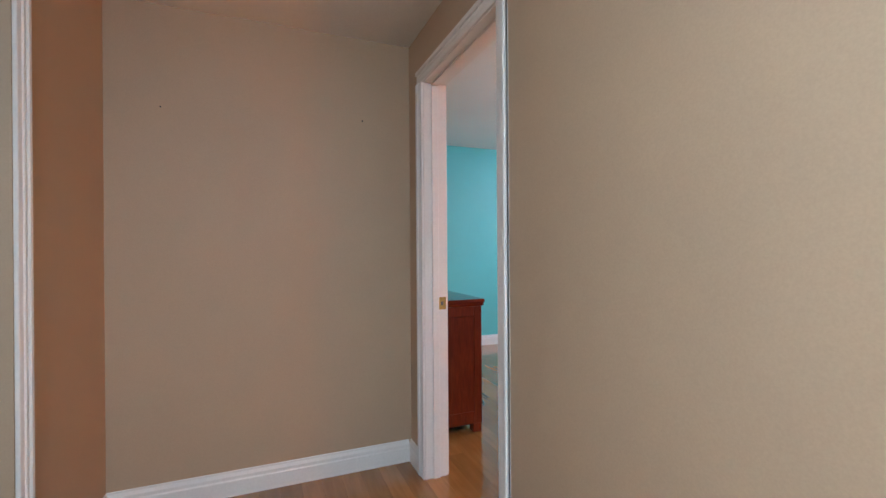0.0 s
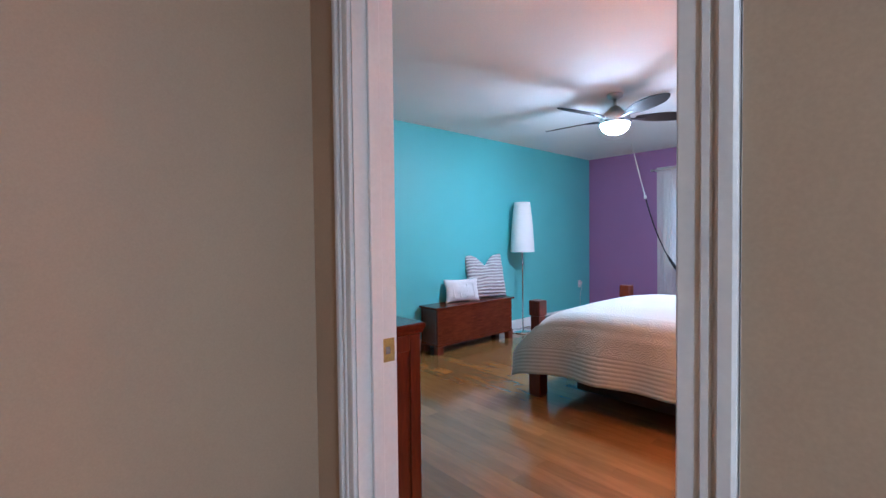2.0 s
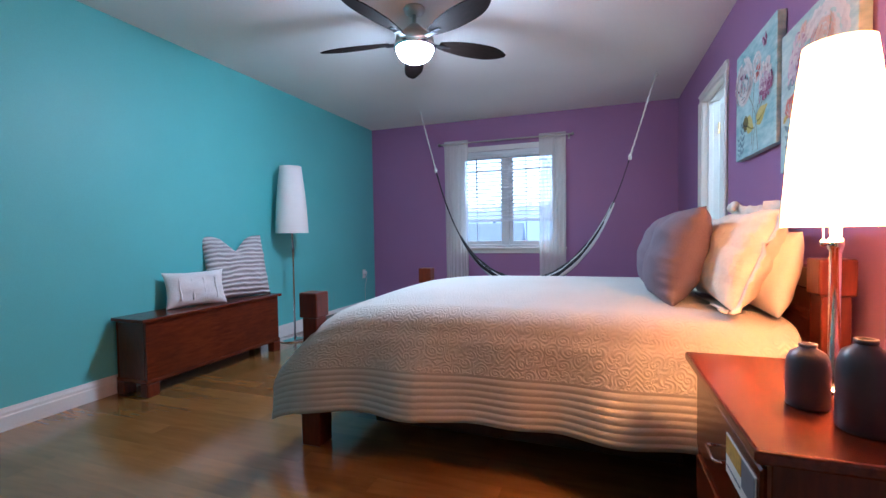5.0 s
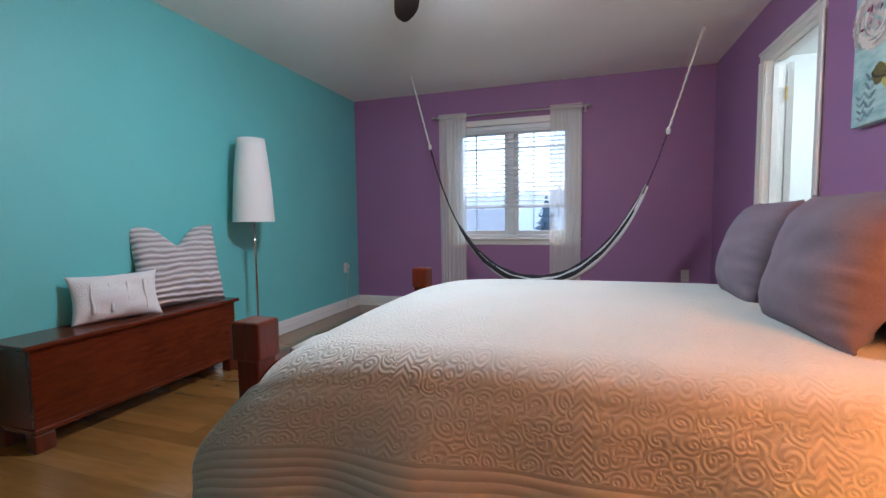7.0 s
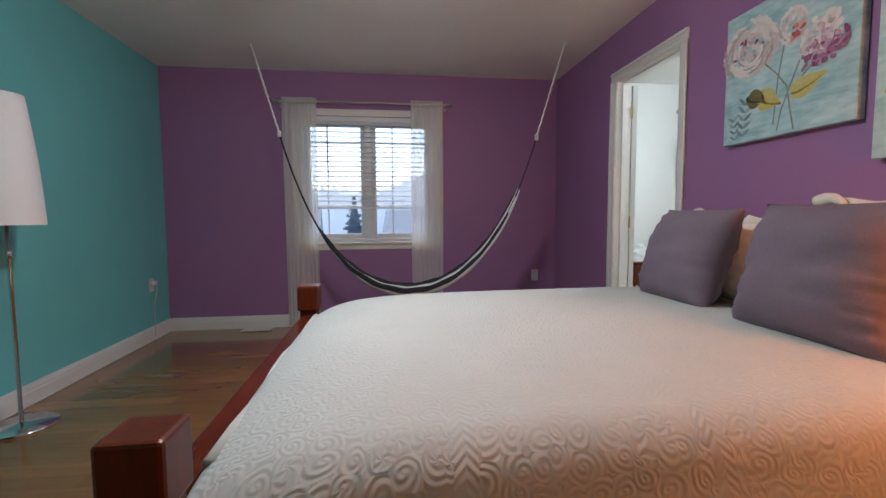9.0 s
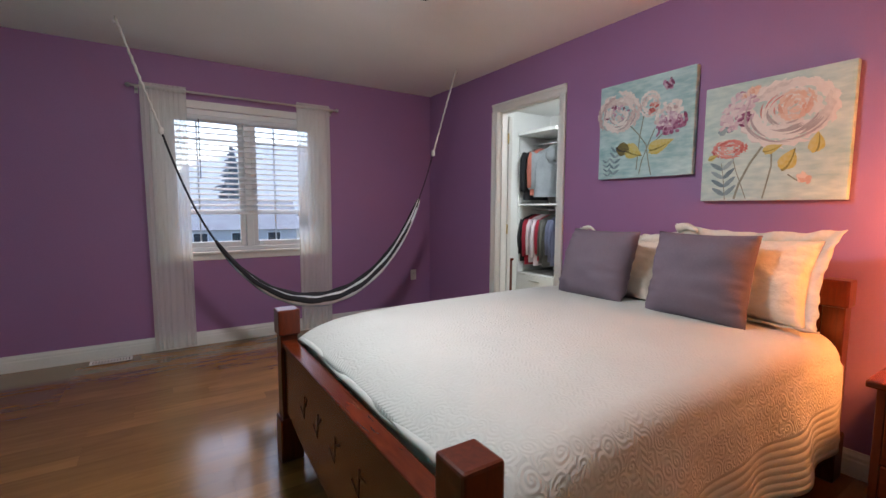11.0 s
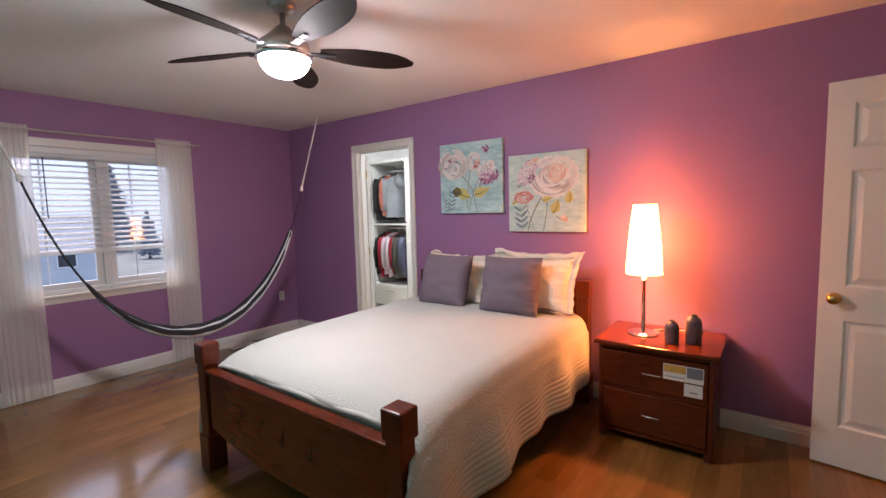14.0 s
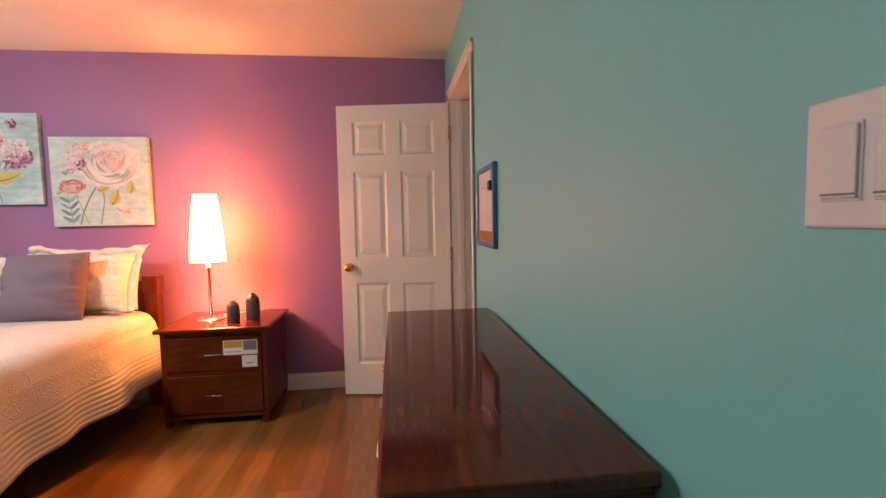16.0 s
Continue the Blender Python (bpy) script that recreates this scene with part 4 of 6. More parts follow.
# a corner of each flange has rolled over on itself
for sham, x, z, r in ((sham_a, -0.325, 0.415, 0.024), (sham_b, -0.30, 0.395, 0.013)):
    part("flange_curl", tube([(x - 0.012 + 0.016 * k, -0.004 - 0.003 * k, z + 0.022 * math.sin(0.5 + k * 0.42)) for k in range(8)], lambda f: r * (1.0 - 0.75 * f) + 0.003, 10), SHAM, sham, "rolled flange corner", True)
place_cushion("bed_pillow", "plump cream pillow against the headboard", "pillow", 0.60, 0.31, 0.16, SHEET, -0.235, 2.41, 0.69, 12, -90, 8, "pillows on the bed", ears=0.05)
place_cushion("bed_pillow", "plump cream pillow against the headboard", "pillow", 0.60, 0.31, 0.16, SHEET, -0.235, 3.10, 0.69, 12, -90, 9, "pillows on the bed", ears=0.05)
place_cushion("throw_cushion", "square mauve-grey throw cushion with creased edge", "cushion", 0.445, 0.425, 0.22, MAUVE, -0.565, 2.465, 0.69, 17, -86, 5, "mauve cushions", ears=0.07, wrinkle=0.008, pucker=0.018)
place_cushion("throw_cushion", "square mauve-grey throw cushion with creased edge", "cushion", 0.455, 0.42, 0.22, MAUVE, -0.56, 3.05, 0.69, 19, -92, 6, "mauve cushions", ears=0.07, wrinkle=0.008, pucker=0.018)


# ---- nightstand and what stands on it ----
def pull_handle(parent, x, y, z, axis, out, width=0.075):
    """A thin flat metal bow handle. axis: the way it runs; out: the way it stands off."""
    ax = Vector((1, 0, 0)) if axis == "x" else Vector((0, 1, 0))
    o = Vector(out)
    c = Vector((x, y, z))
    pts = [c - ax * width / 2, c - ax * width / 2 + o * 0.018, c - ax * (width / 2 - 0.008) + o * 0.024, c + ax * (width / 2 - 0.008) + o * 0.024,
           c + ax * width / 2 + o * 0.018, c + ax * width / 2]
    return wpart("handle", tube(pts, 0.004, 8), CHROME, parent, "thin chrome pull handle", True)


ns = thing("nightstand", "red-brown two-drawer nightstand with torn paper labels on its drawers", "nightstand", (-0.29, 1.505, 0))
wpart("top", box(-0.562, -0.02, 1.195, 1.862, 0.594, 0.62, 0.006, 2), CHERRYY, ns)
for y in (1.22, 1.812):
    wpart("side_panel", box(-0.53, -0.03, y, y + 0.025, 0.05, 0.594, 0.002), CHERRYV, ns)
wpart("back_panel", box(-0.05, -0.03, 1.245, 1.812, 0.05, 0.594, 0.001), CHERRYV, ns)
for z in (0.05, 0.325, 0.567):
    wpart("rail", box(-0.53, -0.05, 1.245, 1.812, z, z + 0.022, 0.001), CHERRYY, ns)
for z0, z1 in ((0.348, 0.562), (0.078, 0.322)):
    d = wpart("drawer", box(-0.538, -0.515, 1.248, 1.809, z0, z1, 0.004), CHERRYY, ns)
    pull_handle(d, -0.538, 1.53, (z0 + z1) / 2, "y", (-1, 0, 0), 0.09)
for x in (-0.51, -0.06):
    for y in (1.24, 1.817):
        wpart("foot", box(x - 0.02, x + 0.02, y - 0.02, y + 0.02, 0, 0.05, 0.003), CHERRYV, ns)
tag = wpart("paper_label", boxes([(-0.5405, -0.5385, 1.268, 1.47, 0.445, 0.535)]), PAPER, ns, "white and ochre paper label")
wpart("print", box(-0.542, -0.5405, 1.355, 1.465, 0.49, 0.531), OCHRE, tag)
wpart("print", box(-0.542, -0.5405, 1.272, 1.35, 0.472, 0.531), INK, tag)
wpart("print", box(-0.542, -0.5405, 1.36, 1.46, 0.462, 0.466), INK, tag)
wpart("paper_label", box(-0.5405, -0.5385, 1.272, 1.362, 0.365, 0.437, 0, 1), PAPER, ns, "small torn white label")
wpart("print", box(-0.542, -0.5405, 1.295, 1.335, 0.388, 0.394), INK, tag)

LX, LY = -0.275, 1.636


def cone_shade(r0, r1, z0, z1, bulge, seg=48, thick=0.002):
    prof = []
    n = 12
    for i in range(n + 1):
        f = i / n
        prof.append((r0 + (r1 - r0) * f + bulge * math.sin(math.pi * f), z0 + (z1 - z0) * f))
    inner = [(r - thick, z) for r, z in reversed(prof)]
    return lathe(prof + inner + [prof[0]], seg)


tl = thing("table_lamp", "lit table lamp with a tall white tapered shade", "lamp", (LX, LY, 0.62))
part("base", lathe([(0, 0), (0.095, 0), (0.097, 0.004), (0.094, 0.009), (0.02, 0.013), (0.012, 0.02), (0, 0.02)], 40), CHROME, tl, "round chrome base", True)
part("stem", lathe([(0, 0.015), (0.012, 0.015), (0.012, 0.33), (0.016, 0.333), (0.018, 0.345), (0.016, 0.357), (0.012, 0.36), (0.012, 0.47), (0, 0.47)], 20), CHROME, tl, "chrome stem", True)
part("bulb", lathe([(0, 0.47), (0.014, 0.47), (0.018, 0.50), (0.03, 0.54), (0.028, 0.57), (0, 0.595)], 20), glowing("warm_bulb", (1.0, 0.36, 0.105), 330.0), tl, "warm lit bulb", True)
part("shade", cone_shade(0.108, 0.069, 0.387, 0.825, 0.005), SHADE_LIT, tl, "glowing white fabric shade", True)
part("shade_ring", boxes([(-0.1, 0.1, -0.0015, 0.0015, 0.448, 0.451), (-0.0015, 0.0015, -0.1, 0.1, 0.448, 0.451)]), CHROME, tl)
part("pull_switch", lathe([(0, 0.338), (0.006, 0.34), (0.008, 0.347), (0.006, 0.354), (0.0015, 0.357), (0.0015, 0.392), (0, 0.392)], 12, m=Matrix.Translation((-0.026, -0.004, 0))), CHROME, tl, "", True)
part("cord", tube([(0.08, -0.03, 0.005), (0.13, -0.09, 0.006), (0.17, -0.2, 0.006), (0.235, -0.32, 0.006)], 0.0035, 8), PLASTIC, tl, "white power cord", True)


def vase(x, y, r, h, label):
    t = thing("bottle_vase", label, "vase", (x, y, 0.62), group="vases on the nightstand")
    part("body", lathe([(0, 0), (r * 0.9, 0), (r, 0.006), (r * 1.0, h * 0.62), (r * 0.96, h * 0.74), (r * 0.8, h * 0.86), (r * 0.42, h * 0.93), (r * 0.36, h * 0.95)], 36), CERAMIC, t, "", True)
    part("lip", lathe([(r * 0.36, h * 0.945), (r * 0.42, h * 0.96), (r * 0.42, h), (r * 0.3, h), (r * 0.28, h * 0.9), (0, h * 0.9)], 30), CERAMIC, t, "", True)


vase(-0.395, 1.452, 0.039, 0.137, "small dark grey-violet ceramic bottle vase")
vase(-0.345, 1.345, 0.044, 0.175, "taller dark grey-violet ceramic bottle vase")

# ---- pictures over the bed ----


def ellipse(bm, cx, cz, rx, rz, ang, lift, n=12, tip=0.0):
    """A petal lying on the canvas plane (local y up the canvas, local x across)."""
    ca, sa = math.cos(ang), math.sin(ang)
    vs = []
    for i in range(n):
        a = 2 * math.pi * i / n
        px, pz = rx * math.cos(a), rz * math.sin(a) * (1 - tip * math.cos(a))
        vs.append(bm.verts.new((cx + px * ca - pz * sa, -lift, cz + px * sa + pz * ca)))
    bm.faces.new(vs)


def folds(parent, cx, cz, r, a0, a1, count, mat, seed, squash=0.85):
    """Thin crescent strokes that follow the curl of the petals."""
    rnd = random.Random(seed)
    bm = bmesh.new()
    for i in range(count):
        d = r * (0.35 + 0.58 * i / max(1, count - 1))
        m, span = rnd.uniform(a0, a1), rnd.uniform(0.35, 0.75)
        prev = None
        for k in range(9):
            f = k / 8
            a = m + (f - 0.5) * 2 * span
            w = r * 0.045 * math.sin(math.pi * f) + 0.0004
            cur = [bm.verts.new((cx + math.cos(a) * q, -0.0046 - i * 0.00004, cz + math.sin(a) * q * squash)) for q in (d - w, d + w * 0.3)]
            if prev:
                bm.faces.new((prev[0], cur[0], cur[1], prev[1]))
            prev = cur
    tagged(part("petal_folds", bm, PAINTS[mat], parent), kind="stuff")


def stem(parent, pts, w):
    bm = bmesh.new()
    prev = None
    for i, (x, z) in enumerate(pts):
        nx, nz = pts[min(i + 1, len(pts) - 1)]
        px, pz = pts[max(i - 1, 0)]
        d = Vector((nx - px, 0, nz - pz)).normalized()
        o = Vector((-d.z, 0, d.x)) * w
        cur = (bm.verts.new((x + o.x, -0.0003, z + o.z)), bm.verts.new((x - o.x, -0.0003, z - o.z)))
        if prev:
            bm.faces.new((prev[0], prev[1], cur[1], cur[0]))
        prev = cur
    part("painted_stem", bm, PAINTS["stem"], parent)


def sprig(parent, x, z, n, step, ang, mat, size=0.03):
    bm = bmesh.new()
    for i in range(n):
        cx, cz = x + math.cos(ang) * step * i, z + math.sin(ang) * step * i
        for s in (-1, 1):
            a = ang + s * 0.9
            ellipse(bm, cx + math.cos(a) * size, cz + math.sin(a) * size, size, size * 0.3, a, 0.0008 + i * 0.00003, 10, 0.3)
    tagged(part("painted_sprig", bm, PAINTS[mat], parent), kind="stuff")


def canvas(y_left, z0, w, h, label, cloth):
    """Stretched canvas on the purple wall; local x runs to the viewer's right along -y of the place, the face is local -y."""
    t = new("canvas_picture", None)
    t.matrix_world = pose(-0.040, y_left, z0, 0, 0, -90)
    tagged(t, label, "picture", "flower pictures over the bed")
    part("canvas", box(0, w, 0, 0.037, 0, h, 0.003, 2), cloth, t)
    return t


def cluster(parent, name, cx, cz, rx, rz, ang, count, mat, size, seed, base=0.0012):
    """A head of many small petals dabbed into a leaning oval."""
    rnd, bm = random.Random(seed), bmesh.new()
    ca, sa = math.cos(ang), math.sin(ang)
    for i in range(count):
        a, d = rnd.uniform(0, 6.28), math.sqrt(rnd.random()) * rnd.uniform(0.75, 1.05)
        px, pz = rx * d * math.cos(a), rz * d * math.sin(a)
        ellipse(bm, cx + px * ca - pz * sa, cz + px * sa + pz * ca, size * rnd.uniform(0.7, 1.3), size * rnd.uniform(0.4, 0.75), rnd.uniform(0, 6.28), base + i * 0.00003, 9, 0.2)
    return tagged(part(name, bm, PAINTS[mat], parent), kind="stuff")


def crescents(parent, name, cx, cz, r, rings, mat, seed, squash=0.85, inner=0.15, base=0.0005):
    """A full-blown bloom: broad curved petals laid ring upon ring, the inner ones over the outer."""
    rnd, bm, k = random.Random(seed), bmesh.new(), 0
    for ring in range(rings):
        d = r * (1 - (1 - inner) * ring / rings)
        cnt = max(4, 9 - ring)
        for i in range(cnt):
            mid, span = 2 * math.pi * (i + rnd.uniform(-0.3, 0.3)) / cnt + ring * 0.7, rnd.uniform(0.42, 0.72)
            reach, thick = d * rnd.uniform(0.86, 1.08), r * rnd.uniform(0.16, 0.26)
            prev = None
            for j in range(10):
                f = j / 9
                a = mid + (f - 0.5) * 2 * span
                w = thick * math.sin(math.pi * f) ** 0.6 + 0.0005
                out = reach * (1 + 0.05 * math.sin(j * 2.3 + i))
                cur = [bm.verts.new((cx + math.cos(a) * q, -base - k * 0.00006, cz + math.sin(a) * q * squash)) for q in (max(0.002, out - w), out)]
                if prev:
                    bm.faces.new((prev[0], cur[0], cur[1], prev[1]))
                prev = cur
            k += 1
    return tagged(part(name, bm, PAINTS[mat], parent), kind="stuff")


def brushed_leaf(parent, x, z, ln, w, ang, mat, seed):
    """A leaf of long strokes side by side, fanning from its stalk."""
    rnd, bm = random.Random(seed), bmesh.new()
    for i in range(7):
        o = (i - 3) / 3
        ellipse(bm, x - math.sin(ang) * o * w * 0.6, z + math.cos(ang) * o * w * 0.6, ln * (1 - 0.35 * o * o) * rnd.uniform(0.85, 1.1), w * 0.42, ang + o * -0.22, 0.0009 + i * 0.00004, 12, 0.35)
    tagged(part("painted_leaf", bm, PAINTS[mat], parent), kind="stuff")


c1 = canvas(3.407, 1.407, 0.633, 0.61, "square canvas painted with peonies on pale blue", CANVAS)
for pts in ([(0.22, 0.34), (0.29, 0.27), (0.345, 0.20), (0.36, 0.12), (0.385, 0.01)], [(0.40, 0.29), (0.36, 0.2), (0.32, 0.1), (0.305, 0.02)], [(0.33, 0.42), (0.30, 0.25), (0.285, 0.05)], [(0.47, 0.27), (0.39, 0.2)]):
    stem(c1, pts, 0.0036)
sprig(c1, 0.115, 0.03, 5, 0.036, 1.45, "slate", 0.027)
sprig(c1, 0.075, 0.02, 4, 0.03, 1.7, "slate", 0.02)
brushed_leaf(c1, 0.19, 0.185, 0.06, 0.04, -0.25, "umber", 31)
brushed_leaf(c1, 0.255, 0.165, 0.07, 0.045, -0.45, "gold", 32)
brushed_leaf(c1, 0.44, 0.185, 0.085, 0.036, 0.32, "gold", 33)
pe = crescents(c1, "painted_peony", 0.145, 0.42, 0.15, 6, "petal", 1, 0.9, 0.08)
folds(pe, 0.145, 0.42, 0.15, 3.0, 6.4, 9, "shade", 21, 0.9)
folds(pe, 0.15, 0.42, 0.085, 3.6, 5.6, 2, "rose", 22, 0.9)
cluster(pe, "petal_shadows", 0.13, 0.44, 0.09, 0.08, 0.3, 13, "mulberry", 0.012, 23, 0.0042)
bud = crescents(c1, "painted_bud", 0.36, 0.44, 0.07, 3, "petal", 2, 1.15, 0.25)
cluster(bud, "petal_shadows", 0.385, 0.42, 0.022, 0.045, -0.4, 16, "coral", 0.014, 24, 0.003)
head = cluster(c1, "painted_flower_head", 0.485, 0.365, 0.095, 0.075, 0.1, 60, "petal", 0.019, 3)
cluster(head, "petals", 0.50, 0.295, 0.10, 0.055, 0.25, 75, "mulberry", 0.016, 4, 0.0032)
cluster(head, "petals", 0.47, 0.335, 0.08, 0.035, 0.2, 22, "lilac", 0.014, 5, 0.0056)
cluster(c1, "painted_butterfly", 0.475, 0.535, 0.028, 0.034, 0.5, 16, "mulberry", 0.016, 6)
c2 = canvas(2.716, 1.253, 0.626, 0.607, "square canvas painted with a large pale rose", CANVAS_B)
for pts, w in (([(0.285, 0.27), (0.235, 0.19), (0.19, 0.09), (0.17, 0.01)], 0.0055), ([(0.325, 0.28), (0.33, 0.17), (0.31, 0.06), (0.30, 0.01)], 0.0036), ([(0.15, 0.24), (0.17, 0.16), (0.20, 0.08), (0.225, 0.01)], 0.0022), ([(0.10, 0.20), (0.115, 0.1), (0.125, 0.005)], 0.0022)):
    stem(c2, pts, w)
sprig(c2, 0.122, 0.03, 4, 0.045, 1.68, "slate", 0.038)
brushed_leaf(c2, 0.40, 0.195, 0.055, 0.035, 1.15, "gold", 41)
brushed_leaf(c2, 0.505, 0.265, 0.05, 0.028, 1.5, "gold", 42)
brushed_leaf(c2, 0.33, 0.255, 0.045, 0.02, 0.3, "gold", 43)
fh = cluster(c2, "painted_flower_head", 0.165, 0.465, 0.125, 0.062, 0.95, 90, "lilac", 0.017, 5)
cluster(fh, "petals", 0.205, 0.425, 0.045, 0.03, 0.9, 22, "mulberry", 0.013, 7, 0.0042)
cluster(fh, "petals", 0.225, 0.545, 0.045, 0.022, 0.4, 16, "peach", 0.014, 8, 0.0042)
ro = crescents(c2, "painted_rose", 0.385, 0.425, 0.20, 7, "pearl", 6, 0.82, 0.1)
folds(ro, 0.385, 0.425, 0.20, 3.3, 5.6, 14, "shade", 26, 0.82)
folds(ro, 0.39, 0.44, 0.13, 2.2, 3.3, 5, "rose", 27, 0.82)
crescents(ro, "painted_heart", 0.415, 0.45, 0.075, 4, "peach", 9, 1.0, 0.05, 0.0052)
rr_ = crescents(c2, "painted_rose", 0.135, 0.275, 0.085, 4, "coral", 7, 0.62, 0.15)
folds(rr_, 0.135, 0.275, 0.07, 3.4, 6.0, 3, "blush", 28, 0.62)
brushed_leaf(c2, 0.055, 0.235, 0.03, 0.012, 0.4, "gold", 44)
cluster(c2, "painted_butterfly", 0.465, 0.105, 0.032, 0.026, -0.7, 14, "peach", 0.017, 10)
stem(c2, [(0.40, 0.125), (0.43, 0.10), (0.455, 0.085)], 0.003)
cluster(c2, "painted_butterfly", 0.11, 0.37, 0.032, 0.022, 0.2, 12, "slate", 0.016, 11)

# ---- ceiling fan ----
FX, FY = -1.926, 2.925
fan = thing("ceiling_fan", "five-bladed dark ceiling fan with a lit globe", "ceiling fan", (FX, FY, 2.112))
part("canopy", lathe([(0, 0.328), (0.068, 0.328), (0.07, 0.322), (0.062, 0.30), (0.03, 0.285), (0, 0.285)], 32), NICKEL, fan, "brushed nickel canopy", True)
part("downrod", lathe([(0, 0.18), (0.013, 0.18), (0.013, 0.29), (0, 0.29)], 16), NICKEL, fan, "", True)
part("motor_housing", lathe([(0, 0.225), (0.03, 0.225), (0.05, 0.205), (0.085, 0.17), (0.118, 0.145), (0.125, 0.115), (0.12, 0.095), (0, 0.09)], 40), NICKEL, fan, "brushed nickel motor housing", True)
part("light_ring", lathe([(0.124, 0.095), (0.134, 0.09), (0.134, 0.072), (0.118, 0.066), (0.118, 0.09)], 40), CHROME, fan, "", True)
gprof = [(0.117 * math.cos(a), 0.07 - 0.085 * math.sin(a)) for a in [i * math.pi / 2 / 10 for i in range(11)]]
gprof[-1] = (0, -0.015)
part("globe", lathe(gprof + [], 40), GLOBE, fan, "glowing frosted glass globe", True)


def blade_outline(f):
    """Half width of a blade at fraction f of its length."""
    return (0.032 + 0.038 * math.sin(min(1.0, f / 0.5) * math.pi / 2)) * (1 - 0.82 * (max(0.0, f - 0.58) / 0.42) ** 2.6)


for k in range(5):
    bl = bmesh.new()
    n = 20
    rows = []
    for i in range(n + 1):
        f = i / n
        x = 0.17 + f * 0.49
        hw = max(0.006, blade_outline(f))
        rows.append([bl.verts.new((x, s * hw, 0.118 + dz - s * hw * 0.24)) for s, dz in ((-1, 0), (1, 0), (1, 0.006), (-1, 0.006))])
    for a, b in zip(rows, rows[1:]):
        for q in range(4):
            bl.faces.new((a[q], a[(q + 1) % 4], b[(q + 1) % 4], b[q]))
    bl.faces.new(rows[0])
    bl.faces.new(rows[-1])
    b = part("blade", bl, BLADE, fan, "dark wood fan blade")
    b.matrix_basis = pose(0, 0, 0, 0, 0, 42 + 72 * k)
    part("blade_arm", boxes([(0.10, 0.2, -0.02, 0.02, 0.108, 0.116), (0.18, 0.25, -0.013, 0.013, 0.1115, 0.1175)], 0.003), DARKNICKEL, b, "dark nickel blade arm")
part("pull_chain", tube([(0.0, 0.0, -0.015), (0, 0, -0.027)], 0.004, 8), CHROME, fan)

# ---- hammock across the corner by the window ----
ham = thing("hammock", "black and white striped cotton hammock hung from white ropes", "hammock", (-1.56, 4.86, 0.47))
HL, HR = Vector((-2.785, 5.07, H)), Vector((-0.325, 4.735, H))
EL, ER = Vector((-2.565, 4.98, 1.72)), Vector((-0.548, 4.76, 1.69))
for a, b in ((HL, EL), (HR, ER)):
    d = b - a
    wob = [a + d * (i / 40) + Vector((0.0025 * math.sin(i * 1.9), 0.0025 * math.cos(i * 1.9), 0)) * min(1, i / 3) + Vector((0, 0, -0.03 if i == 0 else 0)) for i in range(41)]
    wpart("rope", tube(wob, lambda f: 0.0075 + 0.001 * math.sin(f * 240), 8), ROPE, ham, "white twisted rope", True)
    wpart("rope_knot", lathe([(0, -0.03), (0.014, -0.025), (0.017, 0), (0.014, 0.02), (0, 0.028)], 12, m=Matrix.Translation(b)), ROPE, ham, "", True)
    wpart("ceiling_hook", tube([a + Vector((0, 0, 0)), a + Vector((0, 0, -0.02)), a + Vector((0.015, 0, -0.035)), a + Vector((0, 0, -0.05)), a + Vector((-0.014, 0, -0.036))], 0.0035, 8), NICKEL, ham, "", True)


def ham_line(f):
    """The hang of the hammock from its left end (0) to its right end (1)."""
    x = EL.x + (ER.x - EL.x) * f
    a, b0 = 0.25, 0.40
    z = 0.47 + a * (math.cosh((x + 1.565) / b0) - 1)
    zl = 0.47 + a * (math.cosh((EL.x + 1.565) / b0) - 1)
    zr = 0.47 + a * (math.cosh((ER.x + 1.565) / b0) - 1)
    z += (EL.z - zl) * max(0, 1 - f / 0.3) ** 2 + (ER.z - zr) * max(0, (f - 0.7) / 0.3) ** 2
    return Vector((x, EL.y + (ER.y - EL.y) * f, z))


for f0, f1 in ((0.0, 0.145), (1.0, 0.93)):
    for k in range(4):
        pts = []
        for i in range(13):
            f = f0 + (f1 - f0) * i / 12
            spread = 0.004 * math.sin(i * 1.3 + k * 1.6)
            pts.append(ham_line(f) + Vector((spread, 0.006 * math.cos(i * 1.3 + k * 1.6), 0)))
        wpart("cord", tube(pts, 0.0042 if f0 < 0.5 else 0.0013, 6), BLACKCLOTH, ham, "black suspension cord", True)
strips = [(BLACKCLOTH, -0.016, 0.040), (BLACKCLOTH, 0.008, 0.034), (WHITECLOTH, 0.026, 0.022), (BLACKCLOTH, 0.035, 0.008), (BLACKCLOTH, 0.037, -0.005),
          (WHITECLOTH, 0.036, -0.017), (WHITECLOTH, 0.030, -0.028), (BLUECLOTH, 0.014, -0.037), (BLACKCLOTH, -0.011, -0.034), (BLACKCLOTH, -0.022, 0.006)]


def fullness(f):
    """How far the gathered cloth has opened along the hammock: slowly from one end, at once from the other."""
    return math.sin(math.pi * f) ** (0.75 if f < 0.5 else 0.36)


for k, (mt, dy, dz) in enumerate(strips):
    pts = []
    for i in range(61):
        f = 0.145 + (0.93 - 0.145) * i / 60
        op = 0.2 + 0.8 * fullness(i / 60 if i < 60 else 0.999)
        pts.append(ham_line(f) + Vector((0, -dy * op, dz * op + 0.003 * math.sin(i * 0.8 + k))))
    wpart("cloth_fold", tube(pts, lambda f: (0.006 + 0.0105 * fullness(min(f, 0.999))) * (0.6 + 0.75 * f if mt is WHITECLOTH else 1.0 if mt is BLUECLOTH else 1.18), 8), mt, ham, "", True)

